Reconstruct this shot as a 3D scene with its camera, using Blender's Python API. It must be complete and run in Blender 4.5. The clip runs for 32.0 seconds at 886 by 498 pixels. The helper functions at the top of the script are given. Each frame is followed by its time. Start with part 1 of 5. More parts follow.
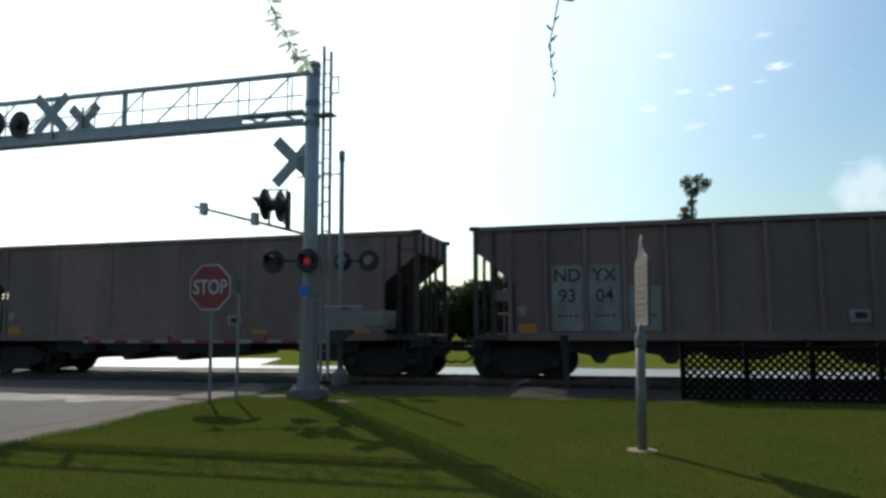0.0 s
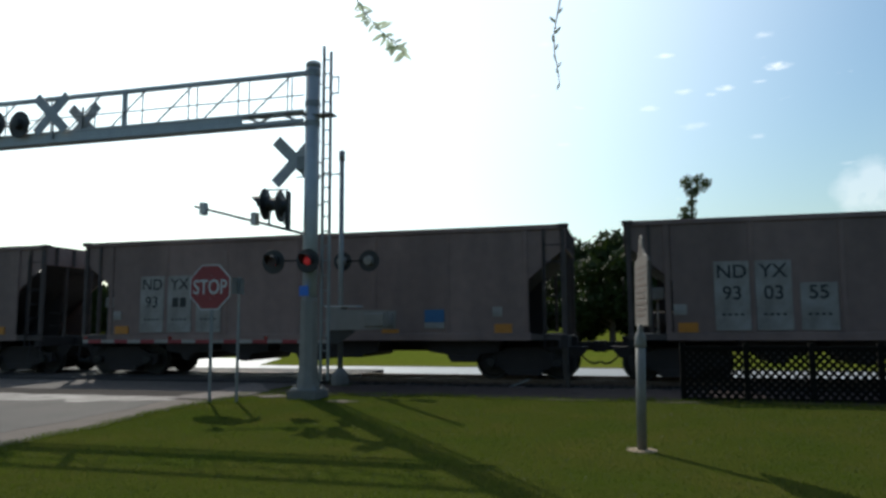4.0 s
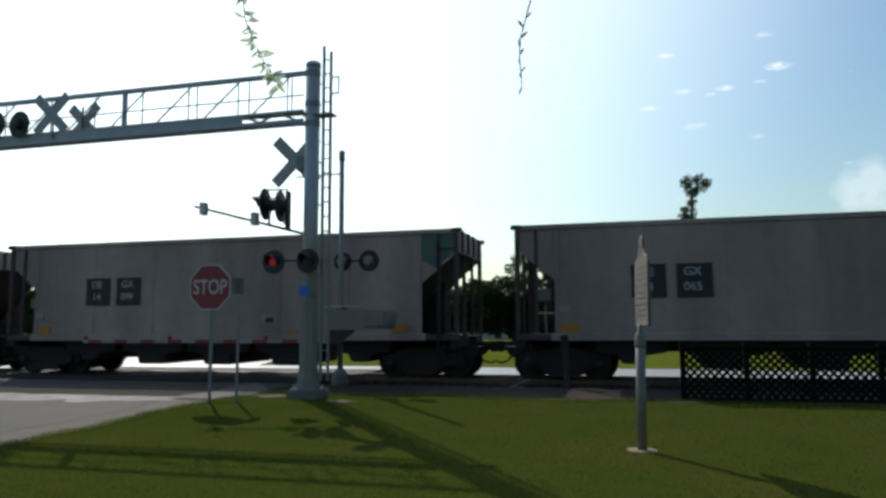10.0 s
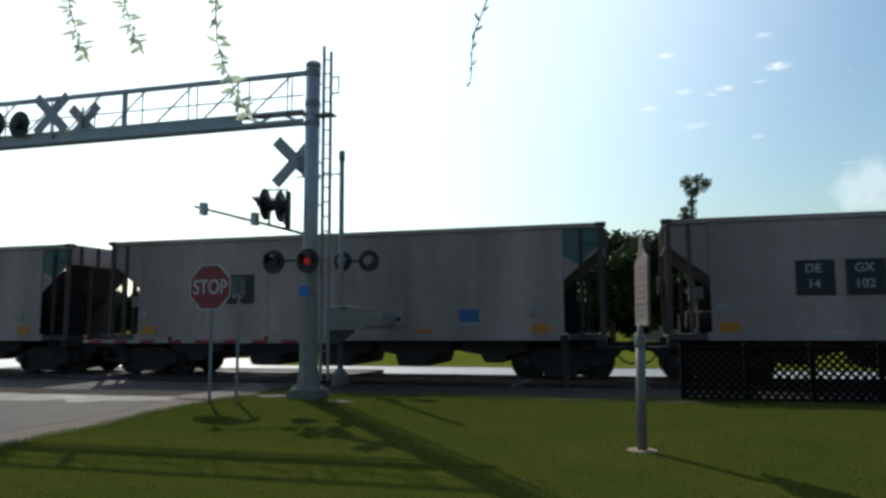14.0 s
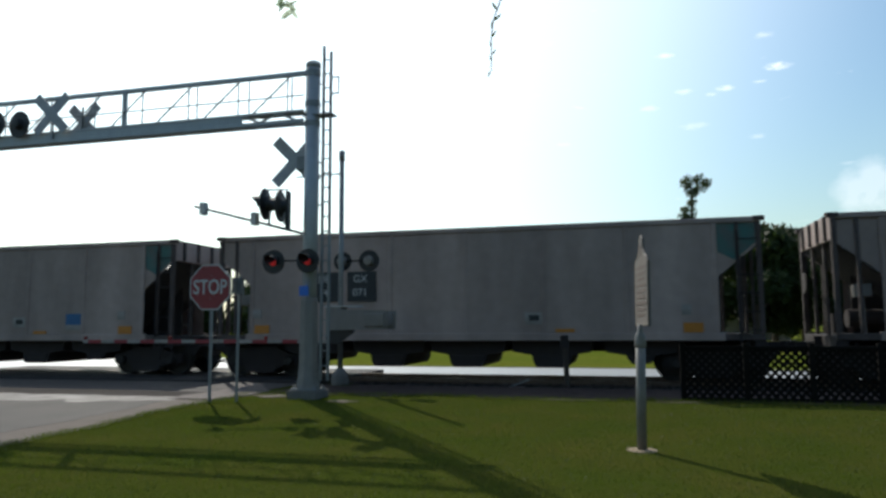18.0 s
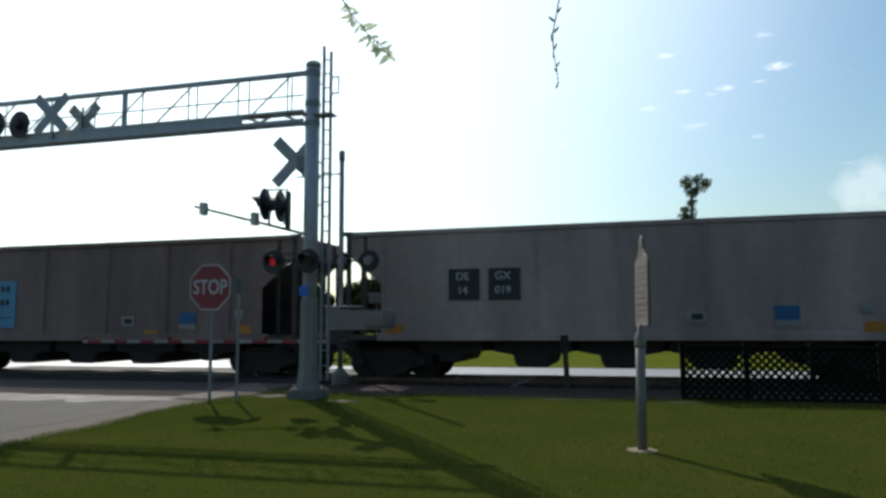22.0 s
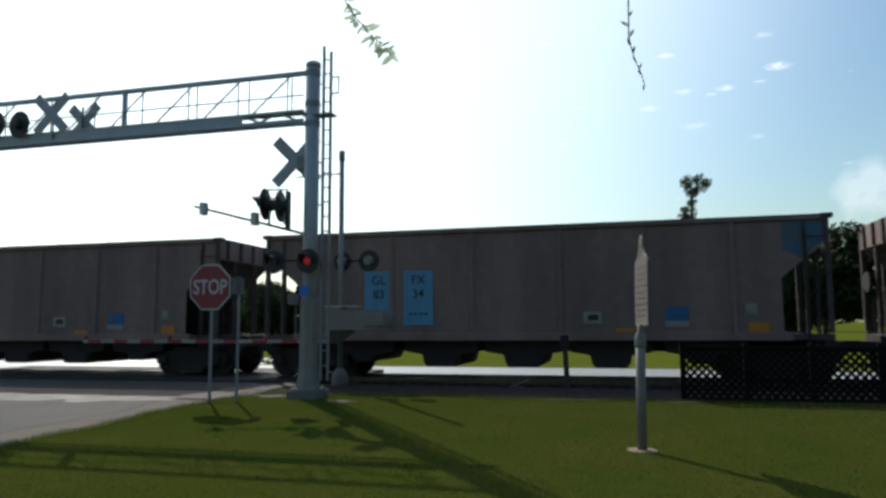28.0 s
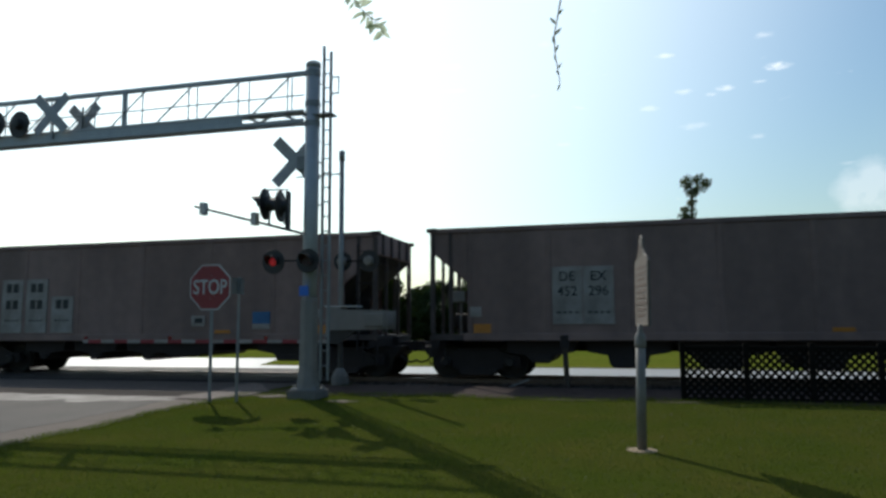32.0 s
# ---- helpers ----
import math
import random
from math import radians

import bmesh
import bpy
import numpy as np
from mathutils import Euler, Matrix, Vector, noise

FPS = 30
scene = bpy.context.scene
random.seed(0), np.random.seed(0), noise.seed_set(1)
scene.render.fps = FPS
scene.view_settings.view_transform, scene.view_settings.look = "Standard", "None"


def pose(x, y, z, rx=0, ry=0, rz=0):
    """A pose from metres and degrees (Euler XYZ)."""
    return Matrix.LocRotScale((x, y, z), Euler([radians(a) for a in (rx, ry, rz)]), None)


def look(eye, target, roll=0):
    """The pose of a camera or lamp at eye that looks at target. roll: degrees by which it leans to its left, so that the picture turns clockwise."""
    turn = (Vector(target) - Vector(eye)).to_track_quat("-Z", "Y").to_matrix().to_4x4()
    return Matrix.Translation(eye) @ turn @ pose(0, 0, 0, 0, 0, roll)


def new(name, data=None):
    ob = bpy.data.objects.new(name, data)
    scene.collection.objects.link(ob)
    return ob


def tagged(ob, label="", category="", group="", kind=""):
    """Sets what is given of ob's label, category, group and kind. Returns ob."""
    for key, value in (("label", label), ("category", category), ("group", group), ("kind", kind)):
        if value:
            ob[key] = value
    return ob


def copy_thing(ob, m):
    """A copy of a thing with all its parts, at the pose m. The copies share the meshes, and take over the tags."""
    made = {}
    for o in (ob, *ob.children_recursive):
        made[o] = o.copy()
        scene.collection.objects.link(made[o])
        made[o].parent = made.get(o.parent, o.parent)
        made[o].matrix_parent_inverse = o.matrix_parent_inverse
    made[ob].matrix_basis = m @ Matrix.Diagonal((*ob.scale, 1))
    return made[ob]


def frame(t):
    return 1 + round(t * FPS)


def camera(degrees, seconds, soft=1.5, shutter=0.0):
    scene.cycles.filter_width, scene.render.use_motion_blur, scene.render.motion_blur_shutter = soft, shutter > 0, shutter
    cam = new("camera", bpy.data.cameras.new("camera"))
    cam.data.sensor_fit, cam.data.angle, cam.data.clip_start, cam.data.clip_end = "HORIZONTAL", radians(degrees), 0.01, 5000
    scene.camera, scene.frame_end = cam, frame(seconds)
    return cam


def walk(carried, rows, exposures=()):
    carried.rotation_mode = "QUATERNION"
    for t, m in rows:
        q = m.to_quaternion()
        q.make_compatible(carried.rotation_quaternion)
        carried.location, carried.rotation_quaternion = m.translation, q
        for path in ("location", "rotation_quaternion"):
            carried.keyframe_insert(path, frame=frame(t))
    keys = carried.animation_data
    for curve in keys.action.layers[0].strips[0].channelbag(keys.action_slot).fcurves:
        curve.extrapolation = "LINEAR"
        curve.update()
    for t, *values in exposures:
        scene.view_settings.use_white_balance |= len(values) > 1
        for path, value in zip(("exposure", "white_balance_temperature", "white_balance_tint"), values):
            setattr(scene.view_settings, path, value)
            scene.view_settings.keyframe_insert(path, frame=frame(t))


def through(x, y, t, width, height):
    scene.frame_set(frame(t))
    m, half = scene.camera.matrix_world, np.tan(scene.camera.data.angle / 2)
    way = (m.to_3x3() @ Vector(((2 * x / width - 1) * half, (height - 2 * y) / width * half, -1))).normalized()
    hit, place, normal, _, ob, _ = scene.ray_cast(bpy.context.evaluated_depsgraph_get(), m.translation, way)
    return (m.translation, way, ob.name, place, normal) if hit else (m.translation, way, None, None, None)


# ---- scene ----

EXPOSURE, SKY, SUN = -0.19, 0.15, 3.6
# World: x along the track (to the east), y across it, away from the camera; z = 0 is the top of the rails and the lawn.

EYE = (0.0, 0.0, 1.467)
TURN, TILT = 0.25386, 0.10614
AHEAD = Vector((-math.sin(TURN) * math.cos(TILT), math.cos(TURN) * math.cos(TILT), math.sin(TILT)))
cam = camera(64.14, 32.0, soft=2.9, shutter=0.1)
STAND = look(EYE, Vector(EYE) + AHEAD * 10, -0.35)
walk(cam, [(0.0, STAND), (32.0, STAND)], [(t, EXPOSURE + d, 6450, 9) for t, d in
      ((0.0, 0.07), (3.0, 0.0), (6.0, 0.06), (7.5, 0.04), (9.0, -0.05), (14.0, -0.05), (17.0, 0.08), (18.0, 0.14), (20.0, 0.07), (22.0, 0.0), (24.0, -0.05), (25.0, 0.05), (28.0, 0.0), (30.0, -0.05), (32.0, -0.05))])

# ---- light ----
SUN_AZ, SUN_EL = radians(-36.3), radians(37.8)
world = bpy.data.worlds.new("sky")
scene.world = world
world.use_nodes = True
wn, wl = world.node_tree.nodes, world.node_tree.links
wn.clear()
sky = wn.new("ShaderNodeTexSky")
sky.sky_type = "NISHITA"
sky.sun_disc = False
sky.sun_elevation, sky.sun_rotation = SUN_EL, SUN_AZ
sky.air_density, sky.dust_density, sky.ozone_density = 1.5, 1.35, 1.0
w_dir = wn.new("ShaderNodeTexCoord")
w_map = wn.new("ShaderNodeMapping")
w_map.inputs["Scale"].default_value = (1.0, 1.0, 4.5)
w_map.inputs["Location"].default_value = (0.35, 0.1, 0.0)
w_noise = wn.new("ShaderNodeTexNoise")
w_noise.inputs["Scale"].default_value = 13.0
w_noise.inputs["Detail"].default_value = 7.0
w_noise.inputs["Roughness"].default_value = 0.58
w_noise.inputs["Distortion"].default_value = 0.4
w_ramp = wn.new("ShaderNodeValToRGB")
w_ramp.color_ramp.elements[0].position = 0.66
w_ramp.color_ramp.elements[1].position = 0.92
w_mix = wn.new("ShaderNodeMix")
w_mix.data_type = "RGBA"
w_mix.inputs["B"].default_value = (9.0, 9.3, 9.6, 1)
w_bg = wn.new("ShaderNodeBackground")
w_bg.inputs["Strength"].default_value = SKY
w_out = wn.new("ShaderNodeOutputWorld")
wl.new(w_dir.outputs["Generated"], w_map.inputs["Vector"])
wl.new(w_map.outputs["Vector"], w_noise.inputs["Vector"])
wl.new(w_noise.outputs["Fac"], w_ramp.inputs["Fac"])
# one heap cloud low over the trees to the east
w_near = wn.new("ShaderNodeVectorMath")
w_near.operation = "DISTANCE"
w_near.inputs[1].default_value = (0.2900, 0.9446, 0.1560)
w_fall = wn.new("ShaderNodeMapRange")
w_fall.inputs["From Min"].default_value, w_fall.inputs["From Max"].default_value = 0.075, 0.0
w_puff = wn.new("ShaderNodeTexNoise")
w_puff.inputs["Scale"].default_value, w_puff.inputs["Detail"].default_value = 28.0, 6.0
w_mul = wn.new("ShaderNodeMath")
w_mul.operation = "MULTIPLY"
w_puffs = wn.new("ShaderNodeMapRange")
w_puffs.inputs["From Min"].default_value, w_puffs.inputs["From Max"].default_value = 0.22, 0.42
w_puffs.inputs["To Max"].default_value = 0.33
w_max = wn.new("ShaderNodeMath")
w_max.operation = "MAXIMUM"
wl.new(w_dir.outputs["Generated"], w_near.inputs[0])
wl.new(w_near.outputs["Value"], w_fall.inputs["Value"])
wl.new(w_dir.outputs["Generated"], w_puff.inputs["Vector"])
wl.new(w_fall.outputs["Result"], w_mul.inputs[0])
wl.new(w_puff.outputs["Fac"], w_mul.inputs[1])
wl.new(w_mul.outputs["Value"], w_puffs.inputs["Value"])
wl.new(w_ramp.outputs["Color"], w_max.inputs[0])
wl.new(w_puffs.outputs["Result"], w_max.inputs[1])
# small flat fair-weather clouds: azimuth and elevation in degrees, half width and weight
w_fleece = wn.new("ShaderNodeTexNoise")
w_fleece.inputs["Scale"].default_value, w_fleece.inputs["Detail"].default_value = 85.0, 7.0
w_squash = wn.new("ShaderNodeMapping")
w_squash.inputs["Scale"].default_value = (1.0, 1.0, 3.4)
wl.new(w_dir.outputs["Generated"], w_squash.inputs["Vector"])
wl.new(w_squash.outputs["Vector"], w_fleece.inputs["Vector"])
w_cover = w_max.outputs["Value"]
for az, el, size, weight in ((11.56, 18.49, 0.029, 0.72), (3.51, 20.28, 0.022, 0.48), (10.27, 17.60, 0.014, 0.48), (4.86, 17.53, 0.024, 0.36), (7.87, 17.41, 0.022, 0.48), (6.92, 17.11, 0.015, 0.40), (10.70, 20.78, 0.024, 0.28), (9.89, 13.69, 0.022, 0.24), (5.51, 14.91, 0.031, 0.28), (2.18, 16.52, 0.025, 0.28)):
    at = Vector((math.sin(radians(az)) * math.cos(radians(el)), math.cos(radians(az)) * math.cos(radians(el)), math.sin(radians(el)) * 3.4))
    w_off = wn.new("ShaderNodeVectorMath")
    w_off.operation = "DISTANCE"
    w_off.inputs[1].default_value = at
    w_edge = wn.new("ShaderNodeMapRange")
    w_edge.inputs["From Min"].default_value, w_edge.inputs["From Max"].default_value = size, 0.0
    w_soft = wn.new("ShaderNodeMath")
    w_soft.operation = "MULTIPLY"
    w_body = wn.new("ShaderNodeMapRange")
    w_body.interpolation_type = "SMOOTHSTEP"
    w_body.inputs["From Min"].default_value, w_body.inputs["From Max"].default_value = 0.16, 0.50
    w_body.inputs["To Max"].default_value = weight
    w_both = wn.new("ShaderNodeMath")
    w_both.operation = "MAXIMUM"
    wl.new(w_squash.outputs["Vector"], w_off.inputs[0])
    wl.new(w_off.outputs["Value"], w_edge.inputs["Value"])
    wl.new(w_edge.outputs["Result"], w_soft.inputs[0])
    wl.new(w_fleece.outputs["Fac"], w_soft.inputs[1])
    wl.new(w_soft.outputs["Value"], w_body.inputs["Value"])
    wl.new(w_body.outputs["Result"], w_both.inputs[0])
    wl.new(w_cover, w_both.inputs[1])
    w_cover = w_both.outputs["Value"]
wl.new(w_cover, w_mix.inputs["Factor"])
w_tone = wn.new("ShaderNodeMix")
w_tone.data_type, w_tone.blend_type = "RGBA", "MULTIPLY"
w_tone.inputs["Factor"].default_value = 1.0
w_tone.inputs["B"].default_value = (0.65, 0.80, 0.91, 1)
wl.new(sky.outputs["Color"], w_tone.inputs["A"])
wl.new(w_tone.outputs["Result"], w_mix.inputs["A"])
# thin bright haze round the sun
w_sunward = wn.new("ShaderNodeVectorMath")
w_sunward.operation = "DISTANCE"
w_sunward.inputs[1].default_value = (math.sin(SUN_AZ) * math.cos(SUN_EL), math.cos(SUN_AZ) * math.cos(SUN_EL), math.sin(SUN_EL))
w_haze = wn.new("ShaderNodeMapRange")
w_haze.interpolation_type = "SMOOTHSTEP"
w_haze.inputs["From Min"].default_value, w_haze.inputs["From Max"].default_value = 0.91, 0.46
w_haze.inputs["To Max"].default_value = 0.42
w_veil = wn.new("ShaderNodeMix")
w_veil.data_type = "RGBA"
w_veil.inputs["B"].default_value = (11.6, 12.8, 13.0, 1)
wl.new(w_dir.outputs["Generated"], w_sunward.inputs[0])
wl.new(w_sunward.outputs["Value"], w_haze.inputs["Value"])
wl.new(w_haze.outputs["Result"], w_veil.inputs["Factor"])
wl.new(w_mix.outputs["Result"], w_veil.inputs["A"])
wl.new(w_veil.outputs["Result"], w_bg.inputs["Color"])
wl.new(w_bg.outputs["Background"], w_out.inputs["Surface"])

sun_data = bpy.data.lights.new("sun", "SUN")
sun_data.energy, sun_data.angle, sun_data.color = SUN, radians(0.55), (1.0, 0.94, 0.84)
sun = new("sun", sun_data)
SUN_WAY = Vector((math.sin(SUN_AZ) * math.cos(SUN_EL), math.cos(SUN_AZ) * math.cos(SUN_EL), math.sin(SUN_EL)))
sun.matrix_world = look(SUN_WAY * 60, (0, 0, 0))


# ---- materials ----
def material(name, colour, rough=0.7, metal=0.0, second=None, scale=4.0, amount=0.5, grain=60.0, bump=0.15, streak=False, glow=0.0, spec=0.5, per_object=0.0, speckle=0.45):
    """A surface with a large and a fine variation of its colour, and fine relief."""
    m = bpy.data.materials.new(name)
    m.use_nodes = True
    n, l = m.node_tree.nodes, m.node_tree.links
    b = n["Principled BSDF"]
    b.inputs["Roughness"].default_value, b.inputs["Metallic"].default_value = rough, metal
    b.inputs["Specular IOR Level"].default_value = spec
    second = second or tuple(c * 0.6 for c in colour)
    co = n.new("ShaderNodeTexCoord")
    mp = n.new("ShaderNodeMapping")
    if streak:
        mp.inputs["Scale"].default_value = (1.0, 1.0, 0.22)
    big, fine = n.new("ShaderNodeTexNoise"), n.new("ShaderNodeTexNoise")
    big.inputs["Scale"].default_value, big.inputs["Detail"].default_value = scale, 3.0 if streak else 6.0
    fine.inputs["Scale"].default_value, fine.inputs["Detail"].default_value = grain, 3.0
    ramp = n.new("ShaderNodeValToRGB")
    ramp.color_ramp.elements[0].position, ramp.color_ramp.elements[1].position = 0.35, 0.68
    mix = n.new("ShaderNodeMix")
    mix.data_type = "RGBA"
    mix.inputs["A"].default_value, mix.inputs["B"].default_value = (*colour, 1), (*second, 1)
    scaled = n.new("ShaderNodeMath")
    scaled.operation = "MULTIPLY"
    scaled.inputs[1].default_value = amount
    l.new(co.outputs["Object"], mp.inputs["Vector"])
    l.new(mp.outputs["Vector"], big.inputs["Vector"])
    l.new(co.outputs["Object"], fine.inputs["Vector"])
    l.new(big.outputs["Fac"], ramp.inputs["Fac"])
    l.new(ramp.outputs["Color"], scaled.inputs[0])
    l.new(scaled.outputs["Value"], mix.inputs["Factor"])
    speck = n.new("ShaderNodeMix")
    speck.data_type, speck.blend_type = "RGBA", "MULTIPLY"
    speck.inputs["Factor"].default_value = speckle
    l.new(mix.outputs["Result"], speck.inputs["A"])
    l.new(fine.outputs["Color"], speck.inputs["B"])
    bw = n.new("ShaderNodeMapRange")
    bw.inputs["From Min"].default_value, bw.inputs["From Max"].default_value = 0.25, 0.75
    bw.inputs["To Min"].default_value, bw.inputs["To Max"].default_value = 0.55, 1.35
    l.new(fine.outputs["Fac"], bw.inputs["Value"])
    l.new(bw.outputs["Result"], speck.inputs["B"])
    result = speck.outputs["Result"]
    if per_object:
        info = n.new("ShaderNodeObjectInfo")
        rng = n.new("ShaderNodeMapRange")
        rng.inputs["To Min"].default_value, rng.inputs["To Max"].default_value = 1 - per_object, 1 + per_object
        each = n.new("ShaderNodeMix")
        each.data_type, each.blend_type = "RGBA", "MULTIPLY"
        each.inputs["Factor"].default_value = 1.0
        l.new(info.outputs["Random"], rng.inputs["Value"])
        l.new(result, each.inputs["A"])
        l.new(rng.outputs["Result"], each.inputs["B"])
        result = each.outputs["Result"]
    l.new(result, b.inputs["Base Color"])
    bp = n.new("ShaderNodeBump")
    bp.inputs["Strength"].default_value, bp.inputs["Distance"].default_value = bump, 0.02
    l.new(fine.outputs["Fac"], bp.inputs["Height"])
    l.new(bp.outputs["Normal"], b.inputs["Normal"])
    if glow:
        b.inputs["Emission Color"].default_value, b.inputs["Emission Strength"].default_value = (*colour, 1), glow
    return m


def leaf_material(name, colour, through=0.35, spec=0.3, tint=(1.5, 1.6, 0.8)):
    m = material(name, colour, rough=0.55, second=tuple(c * 0.55 for c in colour), scale=1.2, amount=0.8, grain=9.0, bump=0.0, spec=spec)
    n, l = m.node_tree.nodes, m.node_tree.links
    b = n["Principled BSDF"]
    tr = n.new("ShaderNodeBsdfTranslucent")
    tr.inputs["Color"].default_value = (*(c * k for c, k in zip(colour, tint)), 1)
    mx = n.new("ShaderNodeMixShader")
    mx.inputs["Fac"].default_value = through
    l.new(b.outputs["BSDF"], mx.inputs[1])
    l.new(tr.outputs["BSDF"], mx.inputs[2])
    l.new(mx.outputs["Shader"], n["Material Output"].inputs["Surface"])
    return m


M_LAWN = material("lawn", (0.045, 0.060, 0.010), 0.9, second=(0.070, 0.067, 0.015), scale=0.8, amount=0.8, grain=30.0, bump=0.9, spec=0.0)
M_BLADE = leaf_material("grass blade", (0.055, 0.073, 0.012), 0.5, 0.3)
M_FARGRASS = material("far grass", (0.098, 0.122, 0.016), 0.9, second=(0.135, 0.13, 0.024), scale=0.12, amount=0.6, grain=3.0, bump=0.3, spec=0.0)
M_DIRT = material("dry soil shoulder", (0.096, 0.067, 0.051), 0.9, second=(0.050, 0.039, 0.026), scale=1.5, grain=35.0, bump=0.6)
M_ASPHALT = material("worn asphalt", (0.049, 0.040, 0.037), 0.8, second=(0.024, 0.021, 0.020), scale=0.9, amount=0.9, grain=40.0, bump=0.6, spec=0.25)
M_PATCH = material("pale concrete patch", (0.28, 0.25, 0.225), 0.8, second=(0.11, 0.093, 0.082), scale=1.3, amount=1.0, grain=30.0, bump=0.5)
# Base colour raised to hold the sun's glint on the far pavement.
M_ROAD = material("pale asphalt", (0.34, 0.33, 0.32), 0.4, second=(0.27, 0.265, 0.26), scale=0.5, grain=50.0, bump=0.3)
M_APRON = material("dark apron asphalt", (0.037, 0.027, 0.025), 0.85, second=(0.022, 0.016, 0.015), scale=0.9, grain=60.0, bump=0.4)
M_BALLAST = material("ballast", (0.026, 0.0215, 0.018), 0.95, second=(0.015, 0.0125, 0.0105), scale=5.0, grain=25.0, bump=1.0)
# Asphalt darkened in its colour to extend the train's shade.
M_SHADEBAND = material("shade-darkened road band", (0.019, 0.0145, 0.0135), 0.9, second=(0.030, 0.023, 0.021), scale=0.7, amount=0.7, grain=60.0, bump=0.4, spec=0.1)
M_CINDER = material("cinder and fine gravel", (0.060, 0.043, 0.039), 0.95, second=(0.034, 0.025, 0.023), scale=2.0, amount=0.8, grain=30.0, bump=0.8, spec=0.1)
M_SOIL = material("pale trodden soil", (0.125, 0.097, 0.085), 0.9, second=(0.06, 0.046, 0.038), scale=2.5, grain=35.0, bump=0.6)
M_TIE = material("creosoted wood", (0.05, 0.038, 0.03), 0.85, scale=6.0, grain=50.0, bump=0.5, per_object=0.3)
M_RAIL = material("rail steel", (0.14, 0.10, 0.08), 0.45, 0.8, scale=6.0, grain=60.0)
M_CONCRETE = material("concrete", (0.16, 0.152, 0.142), 0.85, second=(0.10, 0.095, 0.086), scale=3.0, grain=70.0, bump=0.5)
M_TANCRETE = material("tan concrete", (0.32, 0.235, 0.15), 0.9, second=(0.12, 0.09, 0.05), scale=6.0, grain=60.0, bump=0.5)
M_GALV = material("galvanised steel", (0.22, 0.23, 0.235), 0.5, 0.4, second=(0.16, 0.168, 0.172), scale=7.0, grain=90.0, bump=0.1)
M_ALU_MAST = material("aluminium mast", (0.36, 0.38, 0.39), 0.48, 0.4, second=(0.28, 0.30, 0.31), scale=5.0, grain=80.0, bump=0.1)
M_MATT = material("matt black pipe", (0.014, 0.014, 0.015), 0.95, scale=6.0, grain=60.0, bump=0.1, spec=0.05)
M_BLACK = material("black paint", (0.018, 0.018, 0.019), 0.55, scale=6.0, grain=60.0, bump=0.1)
M_WHITE = material("white sheeting", (0.50, 0.50, 0.48), 0.5, second=(0.42, 0.41, 0.39), scale=6.0, amount=0.4, grain=80.0, bump=0.05)
M_RED = material("red sheeting", (0.25, 0.024, 0.028), 0.5, second=(0.19, 0.02, 0.023), scale=6.0, amount=0.4, grain=80.0, bump=0.05)
M_GATERED = material("red gate band", (0.25, 0.02, 0.028), 0.5, scale=6.0, amount=0.4)
M_LENS = material("red signal lens", (0.7, 0.04, 0.05), 0.25, scale=20.0, amount=0.2, glow=0.16)
M_LENSDARK = material("unlit red lens", (0.22, 0.02, 0.02), 0.2, scale=20.0, amount=0.2)
M_LAMPOFF = material("dark lamp-off cover", (0.03, 0.008, 0.009), 0.5, scale=20.0, amount=0.3)
M_BACK = material("bare aluminium sign back", (0.38, 0.39, 0.40), 0.6, 0.2, scale=6.0, amount=0.4)
M_BLUE = material("blue plate", (0.03, 0.16, 0.60), 0.5, scale=8.0, amount=0.3)
M_BOX = material("grey enclosure", (0.215, 0.20, 0.187), 0.6, second=(0.145, 0.135, 0.122), scale=4.0, amount=0.5)
M_SIGNGREY = material("weathered sign enamel", (0.155, 0.130, 0.113), 0.8, second=(0.10, 0.084, 0.070), scale=7.0, amount=0.6, grain=50.0)
M_SIGNTEXT = material("faded brown lettering", (0.11, 0.075, 0.058), 0.7)
M_LATTICE = material("dark stained lattice", (0.010, 0.009, 0.008), 0.95, scale=6.0, grain=60.0, bump=0.3, per_object=0.25, spec=0.1)
M_STEELCAR = material("weathered brown steel", (0.240, 0.155, 0.132), 0.7, second=(0.140, 0.090, 0.077), scale=0.8, amount=0.8, grain=4.0, bump=0.06, streak=True, per_object=0.08, speckle=0.22)
M_ALUCAR = material("dull aluminium sheet", (0.40, 0.300, 0.262), 0.6, 0.05, second=(0.215, 0.160, 0.140), scale=0.7, amount=0.8, grain=4.0, bump=0.05, streak=True, per_object=0.06, speckle=0.2)
# Car ends: a darker brown than the side sheets.
M_CARPOST = material("dark brown end framing", (0.085, 0.062, 0.055), 0.8, second=(0.045, 0.034, 0.030), scale=2.0, amount=0.8, grain=20.0, bump=0.2)
M_POST = material("grey painted post", (0.215, 0.20, 0.185), 0.6, second=(0.15, 0.14, 0.125), scale=6.0, grain=60.0, bump=0.1)
M_UNDER = material("sooty underframe", (0.032, 0.0245, 0.0235), 0.9, scale=3.0, grain=30.0, bump=0.4)
M_WHEEL = material("wheel steel", (0.03, 0.025, 0.022), 0.65, 0.3, scale=6.0, grain=40.0)
M_PANELWHITE = material("stencil white", (0.33, 0.30, 0.275), 0.7, second=(0.19, 0.165, 0.145), scale=2.2, amount=0.9, grain=30.0)
M_PANELDULL = material("rusted stencil white", (0.20, 0.160, 0.140), 0.75, second=(0.12, 0.092, 0.080), scale=2.2, amount=0.9, grain=30.0)
M_PANELBLUE = material("light blue patch", (0.10, 0.30, 0.46), 0.6, second=(0.07, 0.2, 0.32), scale=3.0, amount=0.6)
